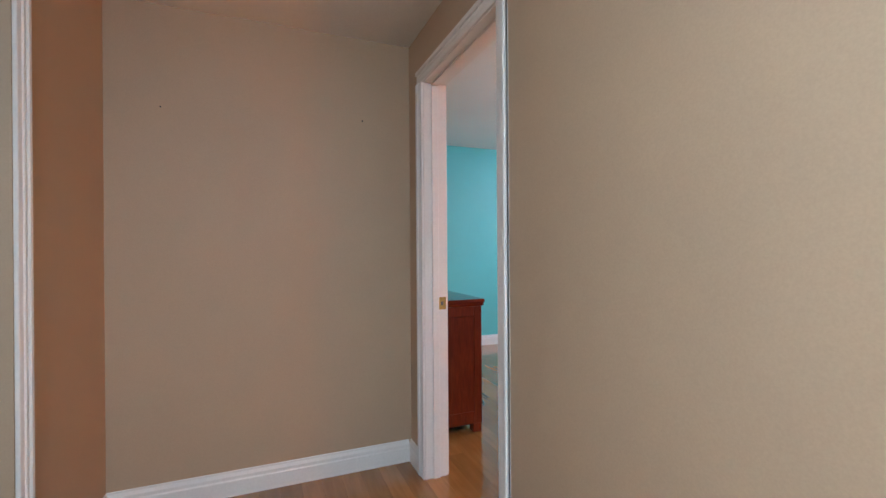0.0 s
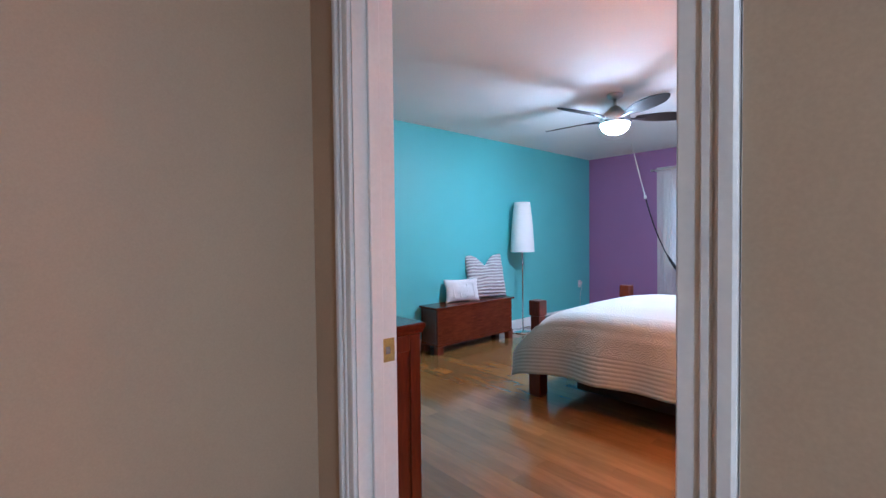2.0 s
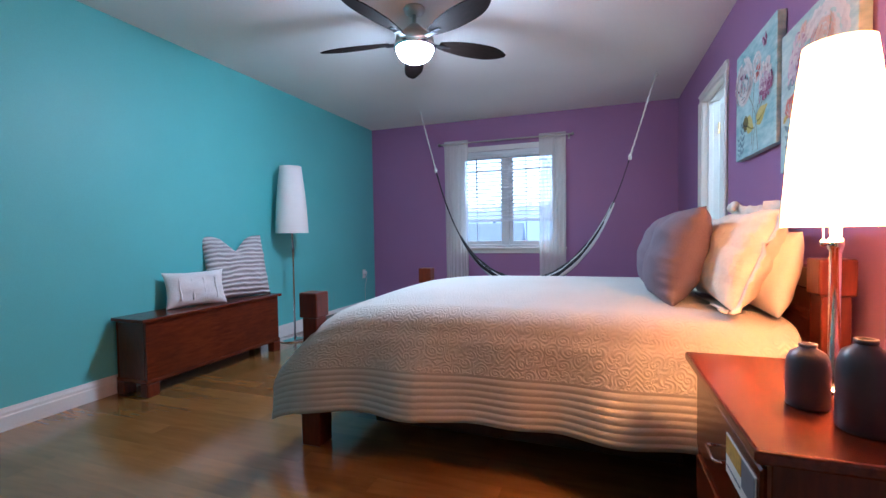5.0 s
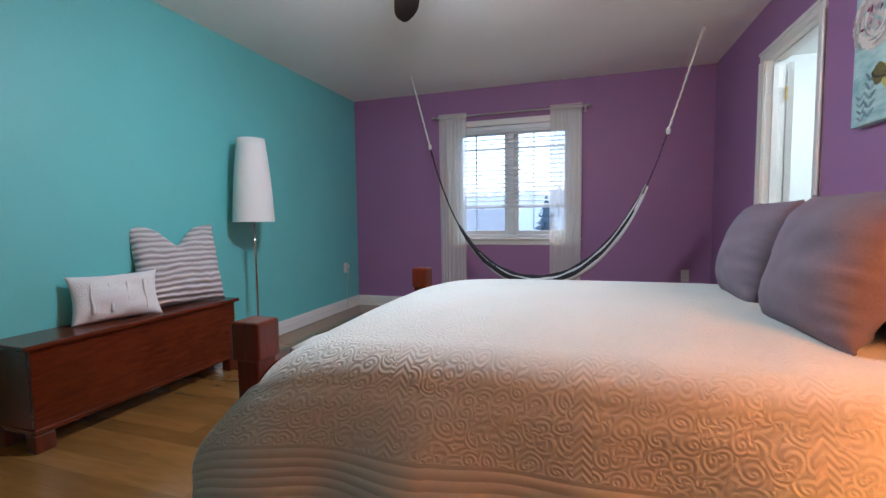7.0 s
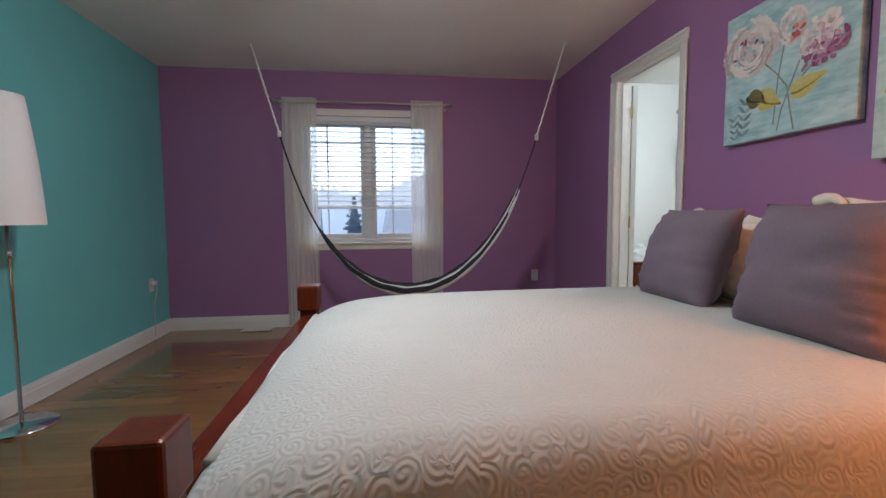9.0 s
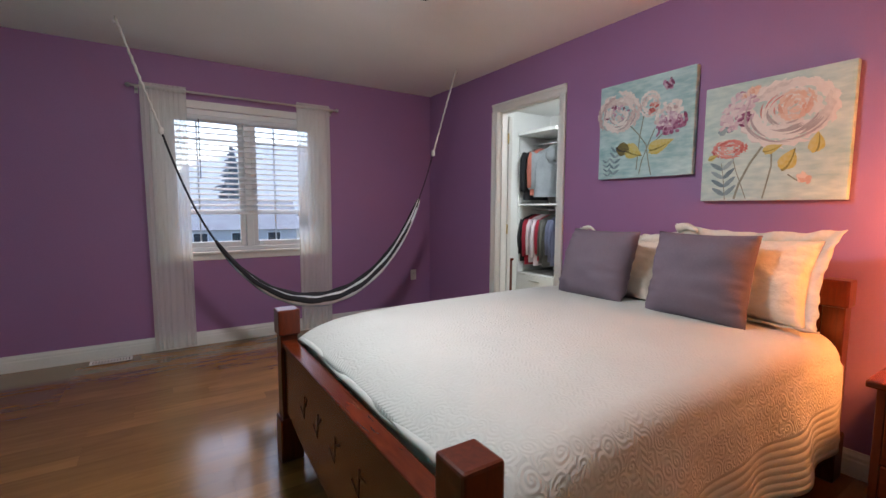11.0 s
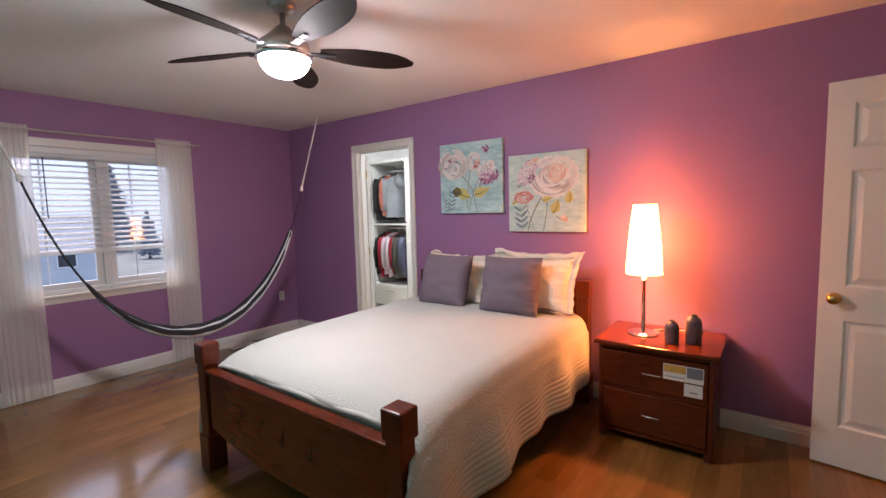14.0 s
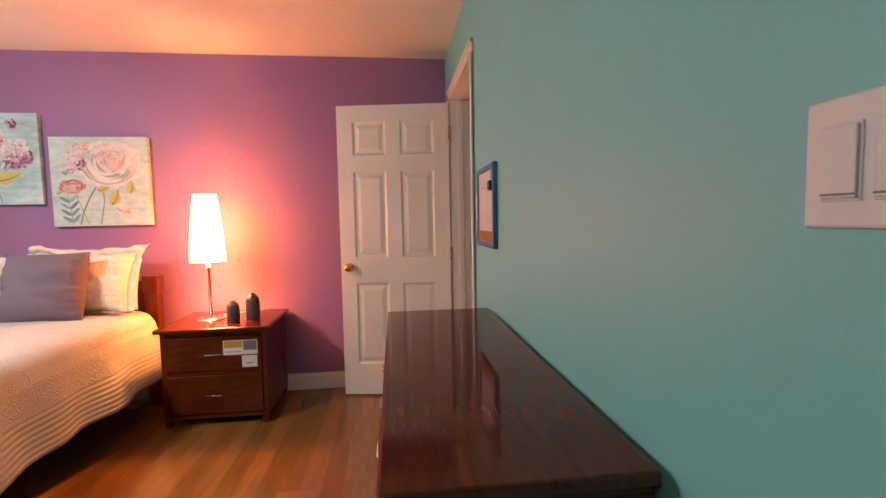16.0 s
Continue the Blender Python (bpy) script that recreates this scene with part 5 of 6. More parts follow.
# ---- blanket chest with pillows, floor lamp ----
ch = thing("blanket_chest", "long low red-brown wooden blanket chest", "chest", (-3.615, 2.82, 0))
wpart("lid", box(-3.775 + 0.018, -3.462, 2.195, 3.445, 0.475, 0.498, 0.006, 2), CHERRYY, ch)
wpart("front_panel", box(-3.505, -3.482, 2.225, 3.415, 0.10, 0.475, 0.003), CHERRYY, ch)
wpart("back_panel", box(-3.755, -3.735, 2.225, 3.415, 0.10, 0.475, 0.003), CHERRYY, ch)
for y in (2.225, 3.393):
    wpart("end_panel", box(-3.735, -3.505, y, y + 0.022, 0.10, 0.475, 0.003), CHERRYV, ch)
wpart("floor_board", box(-3.735, -3.505, 2.247, 3.393, 0.10, 0.12), CHERRYY, ch)
wpart("plinth", box(-3.755, -3.474, 2.217, 3.423, 0.085, 0.11, 0.004), CHERRYY, ch)
for y0, y1 in ((2.217, 2.30), (3.34, 3.423)):
    for x0, x1 in ((-3.54, -3.474), (-3.755, -3.69)):
        wpart("bracket_foot", box(x0, x1, y0, y1, 0, 0.085, 0.006, 2), CHERRYV, ch)

place_cushion("pleated_cushion", "large silver-grey pleated cushion with dented top", "cushion", 0.545, 0.53, 0.19, RIBBED, -3.63, 3.16, 0.498, 13, 78, 11, "", ears=0.06, dent=0.13, wrinkle=0.014, pucker=0.008)
sm = place_cushion("lumbar_cushion", "small white tufted lumbar cushion", "cushion", 0.43, 0.265, 0.12, TUFTED, -3.60, 2.71, 0.498, 14, 72, 12, "", ears=0.13, wrinkle=0.01)
for i in range(4):
    x = -0.125 + i * 0.083
    part("tuft", tube([(x + 0.003 * math.sin(k), -0.047 - 0.008 * math.sin(math.pi * k / 8), 0.045 + k * 0.02) for k in range(9)], lambda f: 0.006 + 0.003 * math.sin(f * 47 + x * 90), 6), TUFTED, sm, "", True)

fl = thing("floor_lamp", "unlit chrome floor lamp with tall white shade", "lamp", (-3.60, 3.775, 0))
part("base", lathe([(0, 0), (0.148, 0), (0.15, 0.006), (0.147, 0.014), (0.03, 0.02), (0.014, 0.028), (0, 0.028)], 48), CHROME, fl, "round polished chrome base", True)
part("stem", lathe([(0, 0.02), (0.0095, 0.02), (0.0095, 0.86), (0.013, 0.863), (0.013, 0.9), (0.0095, 0.903), (0.0095, 1.12), (0, 1.12)], 20), CHROME, fl, "chrome stem", True)
part("shade", cone_shade(0.152, 0.10, 1.03, 1.665, 0.008), SHADE_OFF, fl, "tall tapered white fabric shade", True)
part("bulb", lathe([(0, 1.12), (0.014, 1.12), (0.018, 1.15), (0.03, 1.19), (0.028, 1.22), (0, 1.245)], 16), PLASTIC, fl, "", True)
part("shade_ring", boxes([(-0.14, 0.14, -0.002, 0.002, 1.118, 1.122), (-0.002, 0.002, -0.14, 0.14, 1.118, 1.122)]), CHROME, fl)
part("cord", tube([(-0.14, 0.0, 0.012), (-0.155, 0.06, 0.01), (-0.156, 0.3, 0.008), (-0.156, 1.5, 0.008)], 0.003, 6), PLASTIC, fl)

# ---- dresser ----
dr = thing("dresser", "long red-brown wooden dresser with metal pulls", "dresser", (-2.1, 0.24, 0))
wpart("top", box(-2.72, -1.485, 0.018, 0.443, 0.845, 0.872, 0.006, 2), CHERRY, dr)
wpart("top_moulding", box(-2.705, -1.50, 0.022, 0.443, 0.825, 0.845, 0.006, 2), CHERRY, dr)
for x0, x1 in ((-2.695, -2.67), (-1.535, -1.51)):
    e = wpart("end_panel", box(x0, x1, 0.022, 0.425, 0.06, 0.825, 0.002), CHERRYV, dr)
    xo = x1 if x1 > -2 else x0
    s = 1 if x1 > -2 else -1
    lo, hi = sorted((xo, xo + s * 0.008))
    wpart("end_stile", boxes([(lo, hi, 0.022, 0.075, 0.06, 0.825), (lo, hi, 0.372, 0.425, 0.06, 0.825), (lo, hi, 0.075, 0.372, 0.76, 0.825), (lo, hi, 0.075, 0.372, 0.06, 0.14)], 0.002), CHERRYV, e)
wpart("back_panel", box(-2.67, -1.535, 0.022, 0.035, 0.06, 0.825), CHERRY, dr)
wpart("face_frame", boxes([(-2.67, -1.535, 0.40, 0.425, 0.06, 0.11), (-2.67, -1.535, 0.40, 0.425, 0.795, 0.825), (-2.15, -2.125, 0.40, 0.425, 0.11, 0.795),
                           (-2.67, -2.645, 0.40, 0.425, 0.11, 0.795), (-1.56, -1.535, 0.40, 0.425, 0.11, 0.795)], 0.001), CHERRY, dr)
for x0, x1 in ((-2.642, -2.153), (-2.122, -1.563)):
    for z0, z1 in ((0.113, 0.333), (0.34, 0.56), (0.567, 0.792)):
        d = wpart("drawer", box(x0, x1, 0.405, 0.437, z0, z1, 0.004, 2), CHERRY, dr)
        for hx in (x0 + 0.12, x1 - 0.12):
            pull_handle(d, hx, 0.437, (z0 + z1) / 2 + 0.02, "x", (0, 1, 0), 0.085)
for x in (-2.665, -1.54):
    for y in (0.055, 0.395):
        wpart("foot", box(x - 0.03, x + 0.03, y - 0.03, y + 0.03, 0, 0.06, 0.004), CHERRYV, dr)

# ---- things on the walls ----
wb = thing("memo_board", "small blue-framed whiteboard with a cork strip", "memo board", (-1.45, 0.002, 1.14))
wpart("board", box(-1.612, -1.29, 0.002, 0.012, 1.14, 1.466, 0.003), BOARD, wb)
wpart("cork_strip", box(-1.605, -1.297, 0.012, 0.0155, 1.155, 1.20, 0.001), CORK, wb, "brown cork strip")
for bx in ((-1.618, -1.598, 0.0, 0.02, 1.13, 1.476), (-1.302, -1.286, 0.0, 0.02, 1.13, 1.47), (-1.598, -1.302, 0.0, 0.02, 1.13, 1.153), (-1.598, -1.302, 0.0, 0.02, 1.452, 1.474)):
    wpart("frame_bar", box(*bx, 0.004, 2), BLUEPL, wb, "blue plastic frame")
wpart("magnet_clip", box(-1.594, -1.555, 0.012, 0.03, 1.365, 1.405, 0.005, 2), BLACKPL, wb, "black clip")
wpart("note", box(-1.59, -1.555, 0.0122, 0.014, 1.412, 1.445), INK, wb)
wpart("writing", box(-1.43, -1.36, 0.0122, 0.0128, 1.385, 1.389), INK, wb)


def wall_plate(name, label, category, at, turn, w, h, kind_):
    """A screwed plastic plate on a wall, facing local -y; rockers or sockets on it."""
    t = new(name, None)
    t.matrix_world = pose(*at, 0, 0, turn)
    tagged(t, label, category)
    part("plate", box(-w / 2, w / 2, -0.006, 0, -h / 2, h / 2, 0.003, 2), PLASTIC, t)
    if kind_ == "rocker":
        n = 2 if w > 0.09 else 1
        for i in range(n):
            x = (i - (n - 1) / 2) * 0.046
            part("rocker_frame", box(x - 0.018, x + 0.018, -0.0075, -0.006, -0.035, 0.035, 0.001), PLASTIC, t)
            r = part("rocker", box(x - 0.0155, x + 0.0155, -0.0105, -0.0075, -0.032, 0.032, 0.0012, 2), PLASTIC, t)
            # dark strip on the face draws the shade line of the gap
            part("rocker_gap", box(x - 0.0155, x + 0.0155, -0.0112, -0.0105, -0.0295, -0.0275), INK, r)
    else:
        for z in (-0.021, 0.021):
            s = part("socket", lathe([(0, 0), (0.0165, 0), (0.0165, 0.002), (0.015, 0.003), (0, 0.003)], 20, m=pose(0, -0.006, z, 90, 0, 0)), PLASTIC, t)
            # slots are not cut: dark strips carry their shade
            part("slot", boxes([(-0.007, -0.005, -0.0096, -0.009, z - 0.004, z + 0.005), (0.005, 0.007, -0.0096, -0.009, z - 0.004, z + 0.005)]), INK, s)
    return t


wall_plate("light_switch", "white double rocker light switch on the teal wall", "light switch", (-2.975, 0, 1.297), 180, 0.118, 0.118, "rocker")
wall_plate("light_switch", "white single rocker switch beside the door", "light switch", (-1.225, 0, 1.31), 180, 0.072, 0.115, "rocker")
wall_plate("wall_outlet", "white wall outlet on the purple wall", "outlet", (-0.22, L, 0.455), 0, 0.072, 0.116, "socket")
ow = wall_plate("wall_outlet", "white wall outlet with a plug in it", "outlet", (-W, 5.42, 0.482), 90, 0.072, 0.116, "socket")
pl = thing("power_plug", "white plug with cord in the outlet", "plug", (-W + 0.01, 5.42, 0.50))
part("plug_body", box(0, 0.035, -0.016, 0.016, -0.018, 0.018, 0.004, 2), PLASTIC, pl)
part("plug_cord", tube([(0.03, 0, -0.005), (0.036, -0.004, -0.06), (0.012, -0.01, -0.2), (0.012, -0.012, -0.48)], 0.003, 6), PLASTIC, pl, "", True)
for y, z in ((-1.33, 1.867), (-0.391, 1.897)):
    nl = thing("wall_nail", "small dark nail in the tan wall", "nail", (HALL_W, y, z), group="nails in the hall")
    part("nail_head", lathe([(0, 0), (0.004, 0), (0.004, 0.002), (0.0015, 0.003), (0.0015, 0.012), (0, 0.012)], 10, m=pose(0.012, 0, 0, 0, -90, 0)), BLACKPL, nl)


def floor_vent(x, y):
    t = thing("floor_vent", "white slotted metal floor vent", "vent", (x, y, 0.006), group="floor vents")
    part("frame", boxes([(-0.135, 0.135, -0.05, -0.034, 0, 0.005), (-0.135, 0.135, 0.034, 0.05, 0, 0.005), (-0.135, -0.118, -0.034, 0.034, 0, 0.005), (0.118, 0.135, -0.034, 0.034, 0, 0.005)], 0.001), WHITE, t)
    for i in range(12):
        xx = -0.105 + i * 0.019
        part("slat", box(xx - 0.006, xx + 0.006, -0.034, 0.034, 0.0005, 0.004), WHITE, t)
    part("backing", box(-0.118, 0.118, -0.034, 0.034, -0.004, 0.0), SUBFLOOR, t)


floor_vent(-2.97, 5.61)
floor_vent(-0.80, 5.61)

# ---- closet ----
ct = thing("closet_tower", "white closet drawer tower with tall cupboard door", "closet unit", (1.6, 4.55, 0))
wpart("side_panel", box(1.34, CLX - 0.005, 5.04, 5.06, 0, 2.17, 0.002), MELAMINE, ct)
wpart("side_panel", box(1.34, CLX - 0.005, 4.02, 4.04, 0, 2.17, 0.002), MELAMINE, ct)
wpart("top_panel", box(1.34, CLX - 0.005, 4.04, 5.04, 2.15, 2.17, 0.002), MELAMINE, ct)
wpart("tall_door", box(1.325, 1.343, 4.045, 5.035, 1.03, 2.145, 0.003), MELAMINE, ct, "plain white tall cupboard door")
for i, (z0, z1) in enumerate(((0.08, 0.31), (0.315, 0.545), (0.55, 0.78), (0.785, 1.02))):
    d = wpart("drawer", box(1.325, 1.343, 4.045, 5.035, z0, z1, 0.003), MELAMINE, ct)
    wpart("handle", box(1.312, 1.325, 4.75, 4.93, z1 - 0.06, z1 - 0.048, 0.003), NICKEL, d)
cs = thing("closet_shelving", "white closet bay with two hanging rails", "closet unit", (1.6, 5.38, 0))
wpart("side_panel", box(1.34, CLX - 0.005, L - 0.025, L - 0.005, 0, 2.17, 0.002), MELAMINE, cs)
wpart("top_shelf", box(1.30, CLX - 0.005, 5.062, L - 0.027, 2.13, 2.17, 0.002), MELAMINE, cs)
wpart("middle_shelf", box(1.34, CLX - 0.005, 5.062, L - 0.027, 1.245, 1.265, 0.002), MELAMINE, cs)
wpart("lower_shelf", box(1.33, CLX - 0.005, 5.062, L - 0.027, 0.355, 0.375, 0.002), MELAMINE, cs)
d = wpart("drawer", box(1.325, 1.343, 5.065, L - 0.03, 0.08, 0.35, 0.003), MELAMINE, cs)
wpart("handle", box(1.312, 1.325, 5.28, 5.46, 0.28, 0.292, 0.003), NICKEL, d)
for z in (2.03, 1.19):
    wpart("rail", tube([(1.58, 5.06, z), (1.58, L - 0.025, z)], 0.012, 12), CHROME, cs, "chrome hanging rail")


def garment(name, label, cat, y, rail, length, width, thick, mat, turn=0.0, hood=False, seed=1):
    """A garment on a hanger: shoulders sloping from the neck, body with folds, two sleeves."""
    t = thing(name, label, cat, (1.58, y, rail - 0.012), turn, group="clothes in the closet")
    hk = tube([(0, 0, 0.018), (0.012, 0, 0.024), (0.014, 0, 0.012), (0, 0, -0.02), (0, 0, -0.05)], 0.002, 6)
    part("hanger", tube([(-width * 0.42, 0, -0.11), (-0.03, 0, -0.055), (0, 0, -0.048), (0.03, 0, -0.055), (width * 0.42, 0, -0.11)], 0.004, 6, hk), BLACKPL, t)

    def body(u, v):
        a = 2 * math.pi * u
        sh = min(1.0, (1 - v) * 6)
        hw = width / 2 * (0.22 + 0.78 * min(1, (1 - v) / 0.13) ** 0.7)
        fold = 1 + 0.12 * math.sin(a * 3 + seed + v * 2) * (1 - v)
        x = hw * math.copysign(abs(math.cos(a)) ** 0.7, math.cos(a))
        yy = thick / 2 * (0.35 + 0.65 * sh) * math.sin(a) * fold + 0.006 * noise.noise(Vector((x * 8, v * 6, seed)))
        return Vector((x, yy, -0.045 - (1 - v) * length))
    part("body", sheet(body, 28, 14), CLOTHES[mat], t, "", True)
    for s in (-1, 1):
        pts = [(s * width * 0.44, 0, -0.12), (s * width * 0.52, 0.004, -0.2), (s * width * 0.55, 0.006, -0.35), (s * width * 0.53, 0.004, -0.12 - length * 0.72)]
        part("sleeve", tube(pts, lambda f: thick * (0.62 - 0.2 * f), 10), CLOTHES[mat], t, "", True)
    if hood:
        part("hood", lathe([(0, -0.03), (0.06, -0.035), (0.105, -0.09), (0.115, -0.17), (0.07, -0.25), (0, -0.27)], 16, m=pose(0, -0.075, 0, 12, 0, 0)), CLOTHES[mat], t, "", True)
    return t


garment("jacket", "black jacket on a hanger", "jacket", 5.63, 2.03, 0.66, 0.47, 0.08, "black", 4, seed=2)
garment("jacket", "coral and white jacket on a hanger", "jacket", 5.545, 2.03, 0.60, 0.43, 0.06, "coral", 6, seed=3)
garment("hooded_sweatshirt", "heather grey hooded sweatshirt on a hanger", "sweatshirt", 5.32, 2.03, 0.62, 0.50, 0.13, "grey", -50, True, seed=4)
for i, (nm, lab, mt) in enumerate((("shirt", "black shirt on a hanger", "black"), ("shirt", "crimson shirt on a hanger", "red"), ("shirt", "crimson shirt on a hanger", "red"), ("shirt", "pale pink shirt on a hanger", "lilac"),
                                   ("shirt", "pale pink shirt on a hanger", "lilac"), ("shirt", "crimson shirt on a hanger", "red"), ("shirt", "grey-olive shirt on a hanger", "olive"), ("shirt", "grey-olive shirt on a hanger", "olive"), ("shirt", "faded blue shirt on a hanger", "denim"), ("shirt", "faded blue shirt on a hanger", "denim"))):
    garment(nm, lab, "shirt", 5.64 - i * 0.058, 1.19, 0.62 + 0.04 * math.sin(i * 2.1), 0.42, 0.05, mt, -14 + 9 * math.sin(i * 1.7), seed=i)
pile = thing("folded_linen", "white folded linen on the closet shelf", "linen", (0.7, 5.55, 0.60))
sb = thing("closet_cabinet", "low red-brown wooden cabinet in the closet", "cabinet", (0.7, 5.56, 0))
wpart("top", box(0.40, 1.01, 5.40, L - 0.004, 0.575, 0.60, 0.004), CHERRY, sb)
for x in (0.41, 0.978):
    wpart("side_panel", box(x, x + 0.022, 5.42, L - 0.004, 0.0, 0.575, 0.002), CHERRYV, sb)
for x0, x1 in ((0.433, 0.703), (0.707, 0.977)):
    d = wpart("cabinet_door", box(x0, x1, 5.412, 5.43, 0.05, 0.57, 0.003), CHERRYV, sb)
    wpart("knob", lathe([(0, 0), (0.006, 0), (0.006, 0.012), (0.013, 0.018), (0, 0.026)], 12, m=pose(0.68 if x0 < 0.6 else 0.73, 5.412, 0.36, 90, 0, 0)), NICKEL, d)
wpart("back_panel", box(0.433, 0.977, L - 0.02, L - 0.006, 0.03, 0.575), CHERRYV, sb)


def rumpled(w, d, h, seed):
    """A soft heap of cloth: a flattened dome with folds."""
    def fn(u, v):
        a, r = 2 * math.pi * u, math.sin(math.pi / 2 * v)
        q = Vector((math.cos(a) * r * 4, math.sin(a) * r * 4, seed))
        k = 1 + 0.16 * noise.noise(q) + 0.07 * noise.noise(q * 3)
        return Vector((w / 2 * r * math.cos(a) * k, d / 2 * r * math.sin(a) * k, max(0.0, h * (1 - r ** 3) * (1 + 0.4 * noise.noise(q * 2)) + 0.02 * math.sin(q.x * 5 + q.y * 4) * (1 - r * r))))
    return sheet(fn, 40, 14)


for i, (x, y, w, h) in enumerate(((0.58, 5.56, 0.30, 0.11), (0.84, 5.57, 0.30, 0.13))):
    o = part("folded_sheet", rumpled(w, 0.26, h, 3 + i), CLOTHES["white"], pile, "", True)
    o.matrix_basis = Matrix.Translation((x - 0.7, y - 5.55, 0.002))
cl = thing("closet_lamp", "round white flush closet ceiling lamp", "ceiling lamp", (0.85, 4.3, H - 0.08))
part("glass_bowl", lathe([(0, 0), (0.06, 0.006), (0.11, 0.03), (0.13, 0.06)], 28), glowing("lit_closet_glass", (0.80, 0.94, 1.0), 62.0), cl, "lit frosted bowl", True)
part("rim", lathe([(0.13, 0.058), (0.14, 0.06), (0.14, 0.08), (0, 0.08)], 28), CHROME, cl, "", True)

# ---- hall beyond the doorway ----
# added lamp, kept out of view, that lights the hall
hlamp = thing("hall_fill_lamp", "unseen flush ceiling lamp added to light the hall", "ceiling lamp", (1.9, -1.2, HALL_H - 0.08))
part("glass_bowl", lathe([(0, 0), (0.07, 0.006), (0.12, 0.03), (0.14, 0.06)], 28), glowing("lit_hall_fill_glass", (0.86, 0.95, 1.0), 68.0), hlamp, "lit frosted bowl", True)
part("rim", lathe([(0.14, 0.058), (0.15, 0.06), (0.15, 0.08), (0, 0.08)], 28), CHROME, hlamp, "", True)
rl = thing("stair_railing", "dark stair railing in the hall", "railing", (2.55, -0.9, 0))
wpart("handrail", box(2.52, 2.58, -1.54, -0.14, 0.96, 1.0, 0.008, 2), ESPRESSO, rl)
for y in (-1.5, -1.09, -0.65, -0.2):
    wpart("post", box(2.53, 2.57, y - 0.02, y + 0.02, 0, 0.96, 0.003), ESPRESSO, rl)
for z in (0.2, 0.4, 0.6, 0.8):
    wpart("rod", tube([(2.55, -1.5, z), (2.55, -0.2, z)], 0.005, 8), NICKEL, rl)
structure("trim_hall_band", box(4.97, HALL_E, HALL_S, -0.12, 1.95, 2.03, 0.004), WHITE, "pale ledge on the hall wall", "trim")
structure("wall_side_room", boxes([(-0.62, -0.56, -2.2, HALL_S - 0.12, 0, 2.1), (0.26, 0.32, -2.2, HALL_S - 0.12, 0, 2.1), (-0.62, 0.32, -2.26, -2.2, 0, 2.1), (-0.56, 0.26, -2.2, HALL_S - 0.12, 2.07, 2.1)]), TAN, "tan wall beyond the hall side door", "wall")

# ---- outside ----
GZ = -2.9
structure("ground", box(-600, 600, -400, 1200, GZ - 0.5, GZ), GRASS, "wet grey-green winter ground", "ground")


def conifer(x, y, h, seed):
    t = thing("conifer_tree", "dark bare-trunked conifer beyond the gardens", "tree", (x, y, GZ), group="tree line")
    rnd = random.Random(seed)
    part("trunk", lathe([(0, 0), (0.16, 0), (0.1, h * 0.5), (0.02, h), (0, h)], 8), BARK, t)
    bm = bmesh.new()
    rows = int(h * 2.2)
    for i in range(rows):
        f = i / rows
        z = h * (0.12 + 0.88 * f)
        R = (1 - f) ** 0.8 * h * 0.24 * rnd.uniform(0.7, 1.2)
        for k in range(46):
            a = 2 * math.pi * k / 46 + rnd.uniform(-0.4, 0.4)
            rr = R * rnd.uniform(0.6, 1.15)
            c = Vector((math.cos(a) * rr * rnd.uniform(0.3, 0.95), math.sin(a) * rr * 0.6, z + rnd.uniform(-0.22, 0.22)))
            d = Vector((math.cos(a), math.sin(a), -0.35)).normalized() * (rr * 0.26 + 0.08)
            s = Vector((-math.sin(a), math.cos(a), 0)) * (rr * 0.13 + 0.05)
            u = Vector((0, 0, 0.07 + rr * 0.05))
            vs = [bm.verts.new(c + q) for q in (d, s, -d * 0.6, -s, u, -u * 0.6)]
            for p, q in ((0, 1), (1, 2), (2, 3), (3, 0)):
                bm.faces.new((vs[p], vs[q], vs[4]))
                bm.faces.new((vs[q], vs[p], vs[5]))
    lathe([(0, h * 0.1), (h * 0.15, h * 0.13), (h * 0.125, h * 0.34), (h * 0.07, h * 0.66), (h * 0.02, h * 0.92), (0, h * 0.97)], 9, bm)
    part("crown", bm, TREE, t)
    return t


rt = random.Random(5)
for i in range(12):
    conifer(-46 + i * 6.7 + rt.uniform(-1.2, 1.2), rt.uniform(50, 66), rt.uniform(4.6, 8.0), i)
for i in range(4):
    conifer(7 + i * 8.5 + rt.uniform(-1.5, 1.5), rt.uniform(58, 70), rt.uniform(10.0, 14.0), 80 + i)


def ridge_top(x, seed):
    """Height of the far wood's skyline: low on one hand, tall on the other, toothed with treetops."""
    rise = max(0.0, min(1.0, (x + 6) / 24))
    base = 6.2 + 8.5 * rise * rise * (3 - 2 * rise)
    tooth = abs(((x * 0.42 + seed + 0.4 * noise.noise(Vector((x * 0.2, seed, 0)))) % 1.0) - 0.5) * 2
    return GZ + 3 + base * (0.86 + 0.1 * noise.noise(Vector((x * 0.11, seed, 3)))) + (1.1 + 1.6 * noise.noise(Vector((x * 0.37, 2, seed)))) * tooth


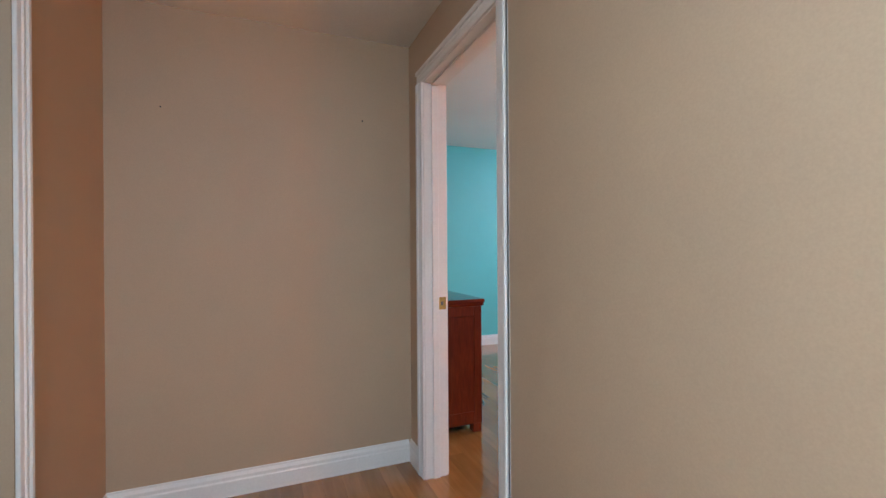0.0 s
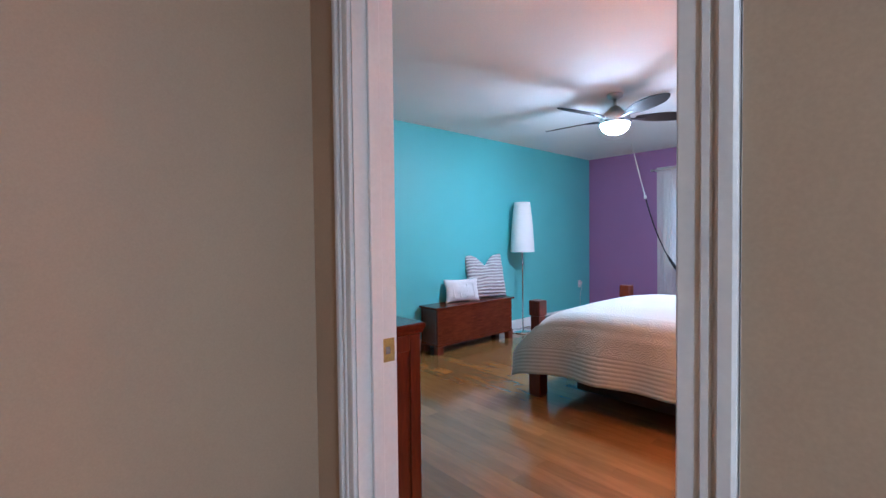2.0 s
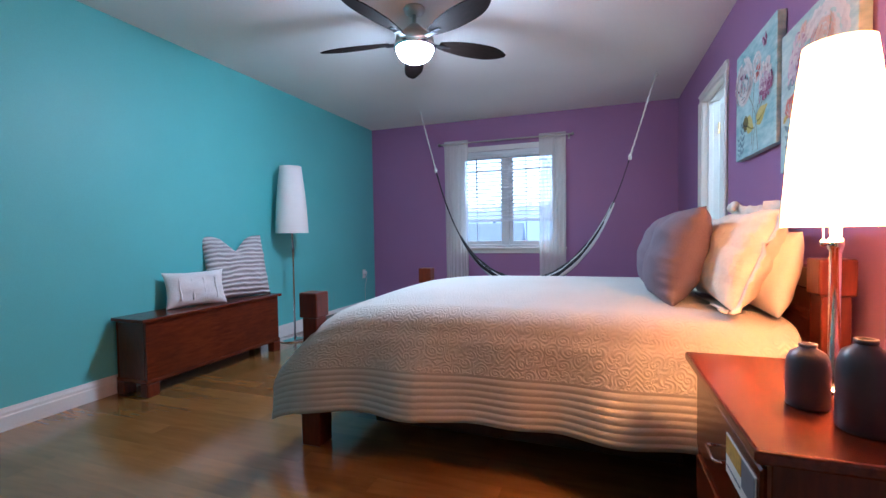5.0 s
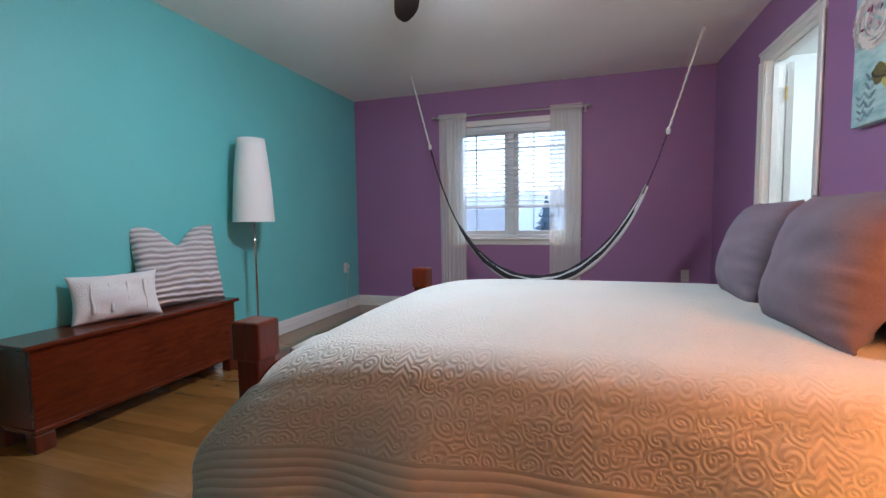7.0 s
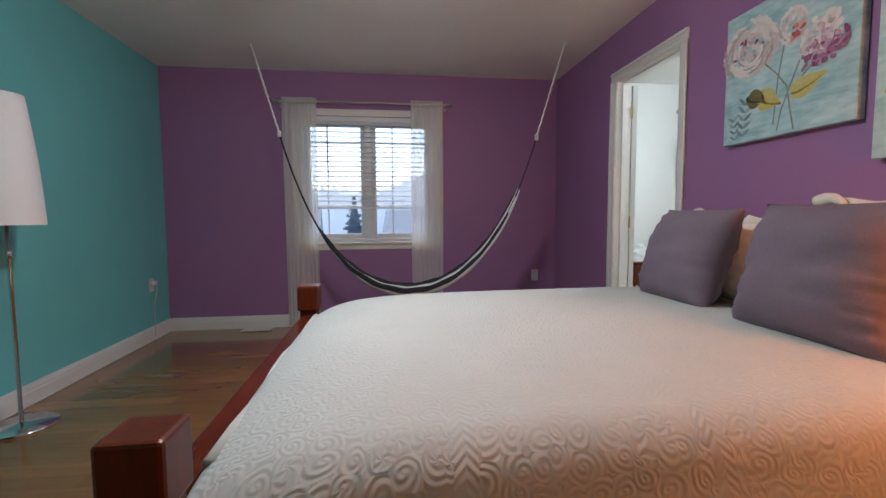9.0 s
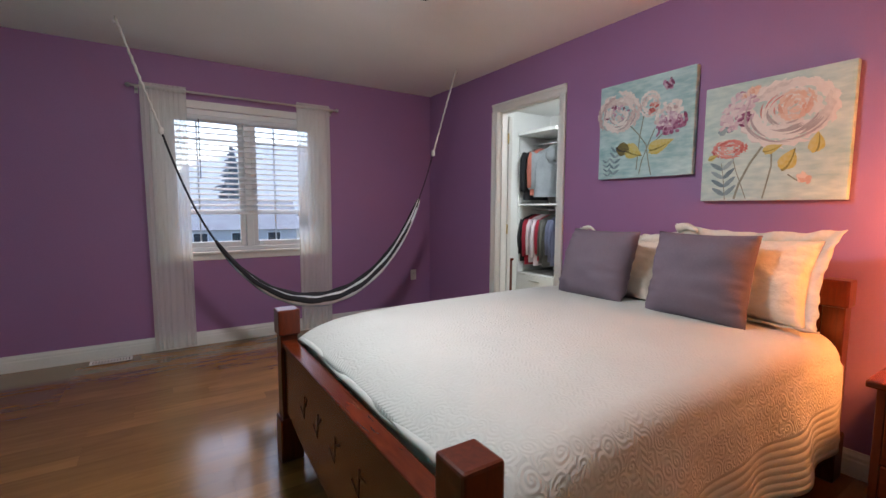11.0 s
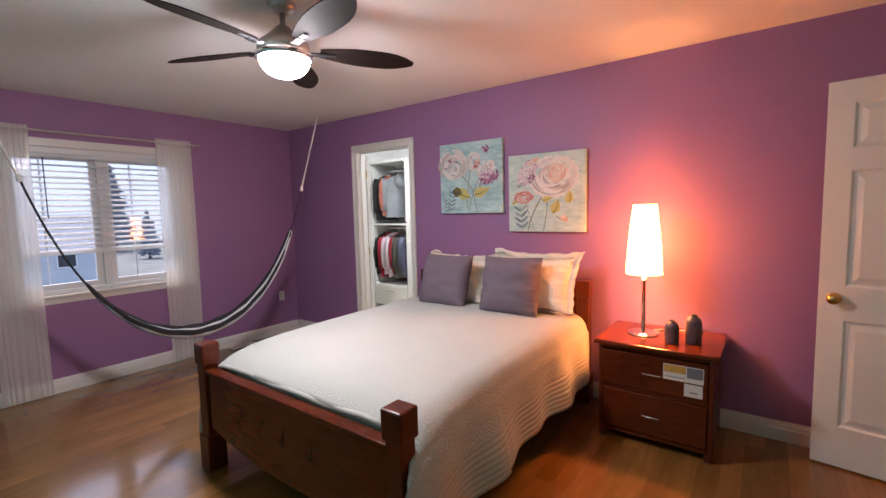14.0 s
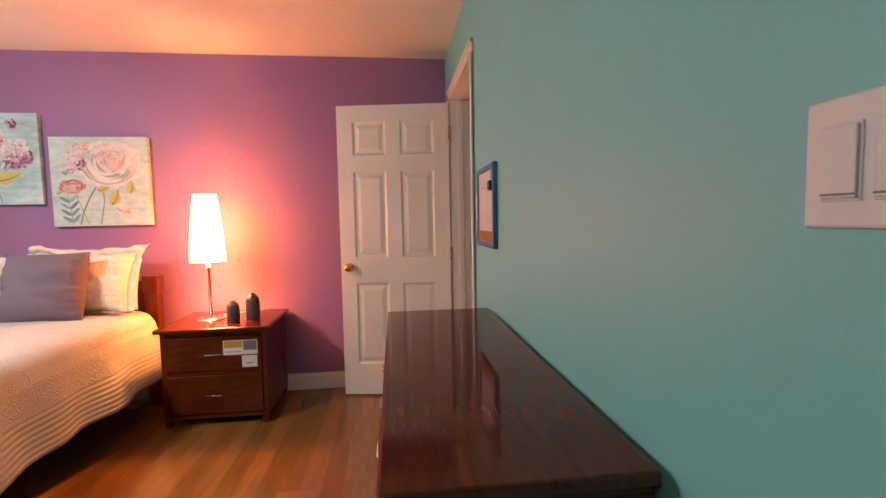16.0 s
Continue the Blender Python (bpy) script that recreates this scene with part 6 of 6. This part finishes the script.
# the wood beyond the gardens, two folds deep, its haze a blue-grey glow
for nm, y, seed, haze_tint in (("backdrop_wood", 92, 1.0, (0.105, 0.125, 0.175)), ("backdrop_far_wood", 110, 4.0, (0.15, 0.175, 0.235))):
    bm, prev = bmesh.new(), None
    for i in range(621):
        x = -155 + i * 0.5
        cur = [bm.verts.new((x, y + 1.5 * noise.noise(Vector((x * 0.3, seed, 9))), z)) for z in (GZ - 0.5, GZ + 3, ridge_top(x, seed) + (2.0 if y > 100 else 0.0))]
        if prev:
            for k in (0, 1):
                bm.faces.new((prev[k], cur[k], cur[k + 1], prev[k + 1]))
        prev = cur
    structure(nm, bm, glowing("glowing_haze_" + nm, haze_tint, 1.0), "distant conifer skyline with its haze as a blue-grey glow", "backdrop")


def far_house(x, y, w, d, hh, turn):
    t = thing("neighbour_house", "pale-sided neighbouring house with a grey gable roof", "house", (x, y, GZ), turn)
    part("wall", box(-w / 2, w / 2, -d / 2, d / 2, 0, hh, 0), SIDING, t)
    bm = bmesh.new()
    e = 0.35
    vs = [bm.verts.new(c) for c in ((-w / 2 - e, -d / 2 - e, hh), (w / 2 + e, -d / 2 - e, hh), (w / 2 + e, d / 2 + e, hh), (-w / 2 - e, d / 2 + e, hh), (-w / 2 - e, 0, hh + d * 0.3), (w / 2 + e, 0, hh + d * 0.3))]
    for f in ((0, 1, 5, 4), (2, 3, 4, 5), (0, 4, 3), (1, 2, 5), (3, 2, 1, 0)):
        bm.faces.new([vs[k] for k in f])
    part("roof", bm, SHINGLE, t)
    for xx in (-w * 0.3, 0, w * 0.3):
        wf = part("window", box(xx - 0.55, xx + 0.55, -d / 2 - 0.05, -d / 2, 1.0, 2.1, 0.01), VINYL, t)
        part("pane", box(xx - 0.47, xx + 0.47, -d / 2 - 0.06, -d / 2 - 0.05, 1.08, 2.02), DARKPANE, wf)


far_house(-13, 42, 10, 8, 2.4, 6)
far_house(3, 44, 9, 8, 2.3, -5)
far_house(19, 40, 10, 8, 2.4, -12)

# ---- floor planks ----
sub = structure("floor", box(-W, 0.12, -0.12, L, -0.05, -0.012), SUBFLOOR, "glossy honey-brown hardwood plank floor", "floor")
sub_h = structure("floor_hall", boxes([(HALL_W, 2.5, HALL_S - 0.07, -0.12, -0.05, -0.012), (-0.56, 0.26, -2.2, HALL_S - 0.07, -0.05, -0.012)]), SUBFLOOR, "glossy honey-brown hardwood hall floor", "floor")
structure("floor_landing", box(2.5, HALL_E, HALL_S, -0.06, -0.05, 0.0), HALLTILE, "pale floor at the far end of the hall", "floor")
structure("floor_closet", box(0.12, CLX, 2.9, L, -0.05, 0.0), HALLTILE, "pale closet floor", "floor")
PW = 0.1
plank_mesh = {}


def plank_data(length):
    if length not in plank_mesh:
        bm = box(0, length - 0.0003, 0, PW - 0.0003, -0.012, 0.0)
        me = bpy.data.meshes.new("plank")
        bmesh.ops.recalc_face_normals(bm, faces=bm.faces)
        bm.to_mesh(me)
        bm.free()
        me.materials.append(PLANK)
        plank_mesh[length] = me
    return plank_mesh[length]


rp = random.Random(11)


def lay(parent, x0, x1, y0, y1):
    y = y0
    while y < y1 - 0.02:
        x = x0
        first = True
        while x < x1 - 0.001:
            ln = round(rp.choice((0.6, 0.8, 1.0, 1.2, 1.4)) if first else rp.choice((0.9, 1.1, 1.3, 1.5)), 3)
            if x + ln > x1 - 0.25:
                ln = round(x1 - x, 3)
            p = new("plank", plank_data(ln))
            p.parent = parent
            p.matrix_basis = Matrix.Translation((x, y, 0))
            x = round(x + ln, 4)
            first = False
        y += PW


lay(sub, -W, 0.12, -0.12, L - 0.02)
lay(sub_h, HALL_W, 2.5, -1.62, -0.13)
lay(sub_h, -0.56, 0.26, -2.22, -1.63)
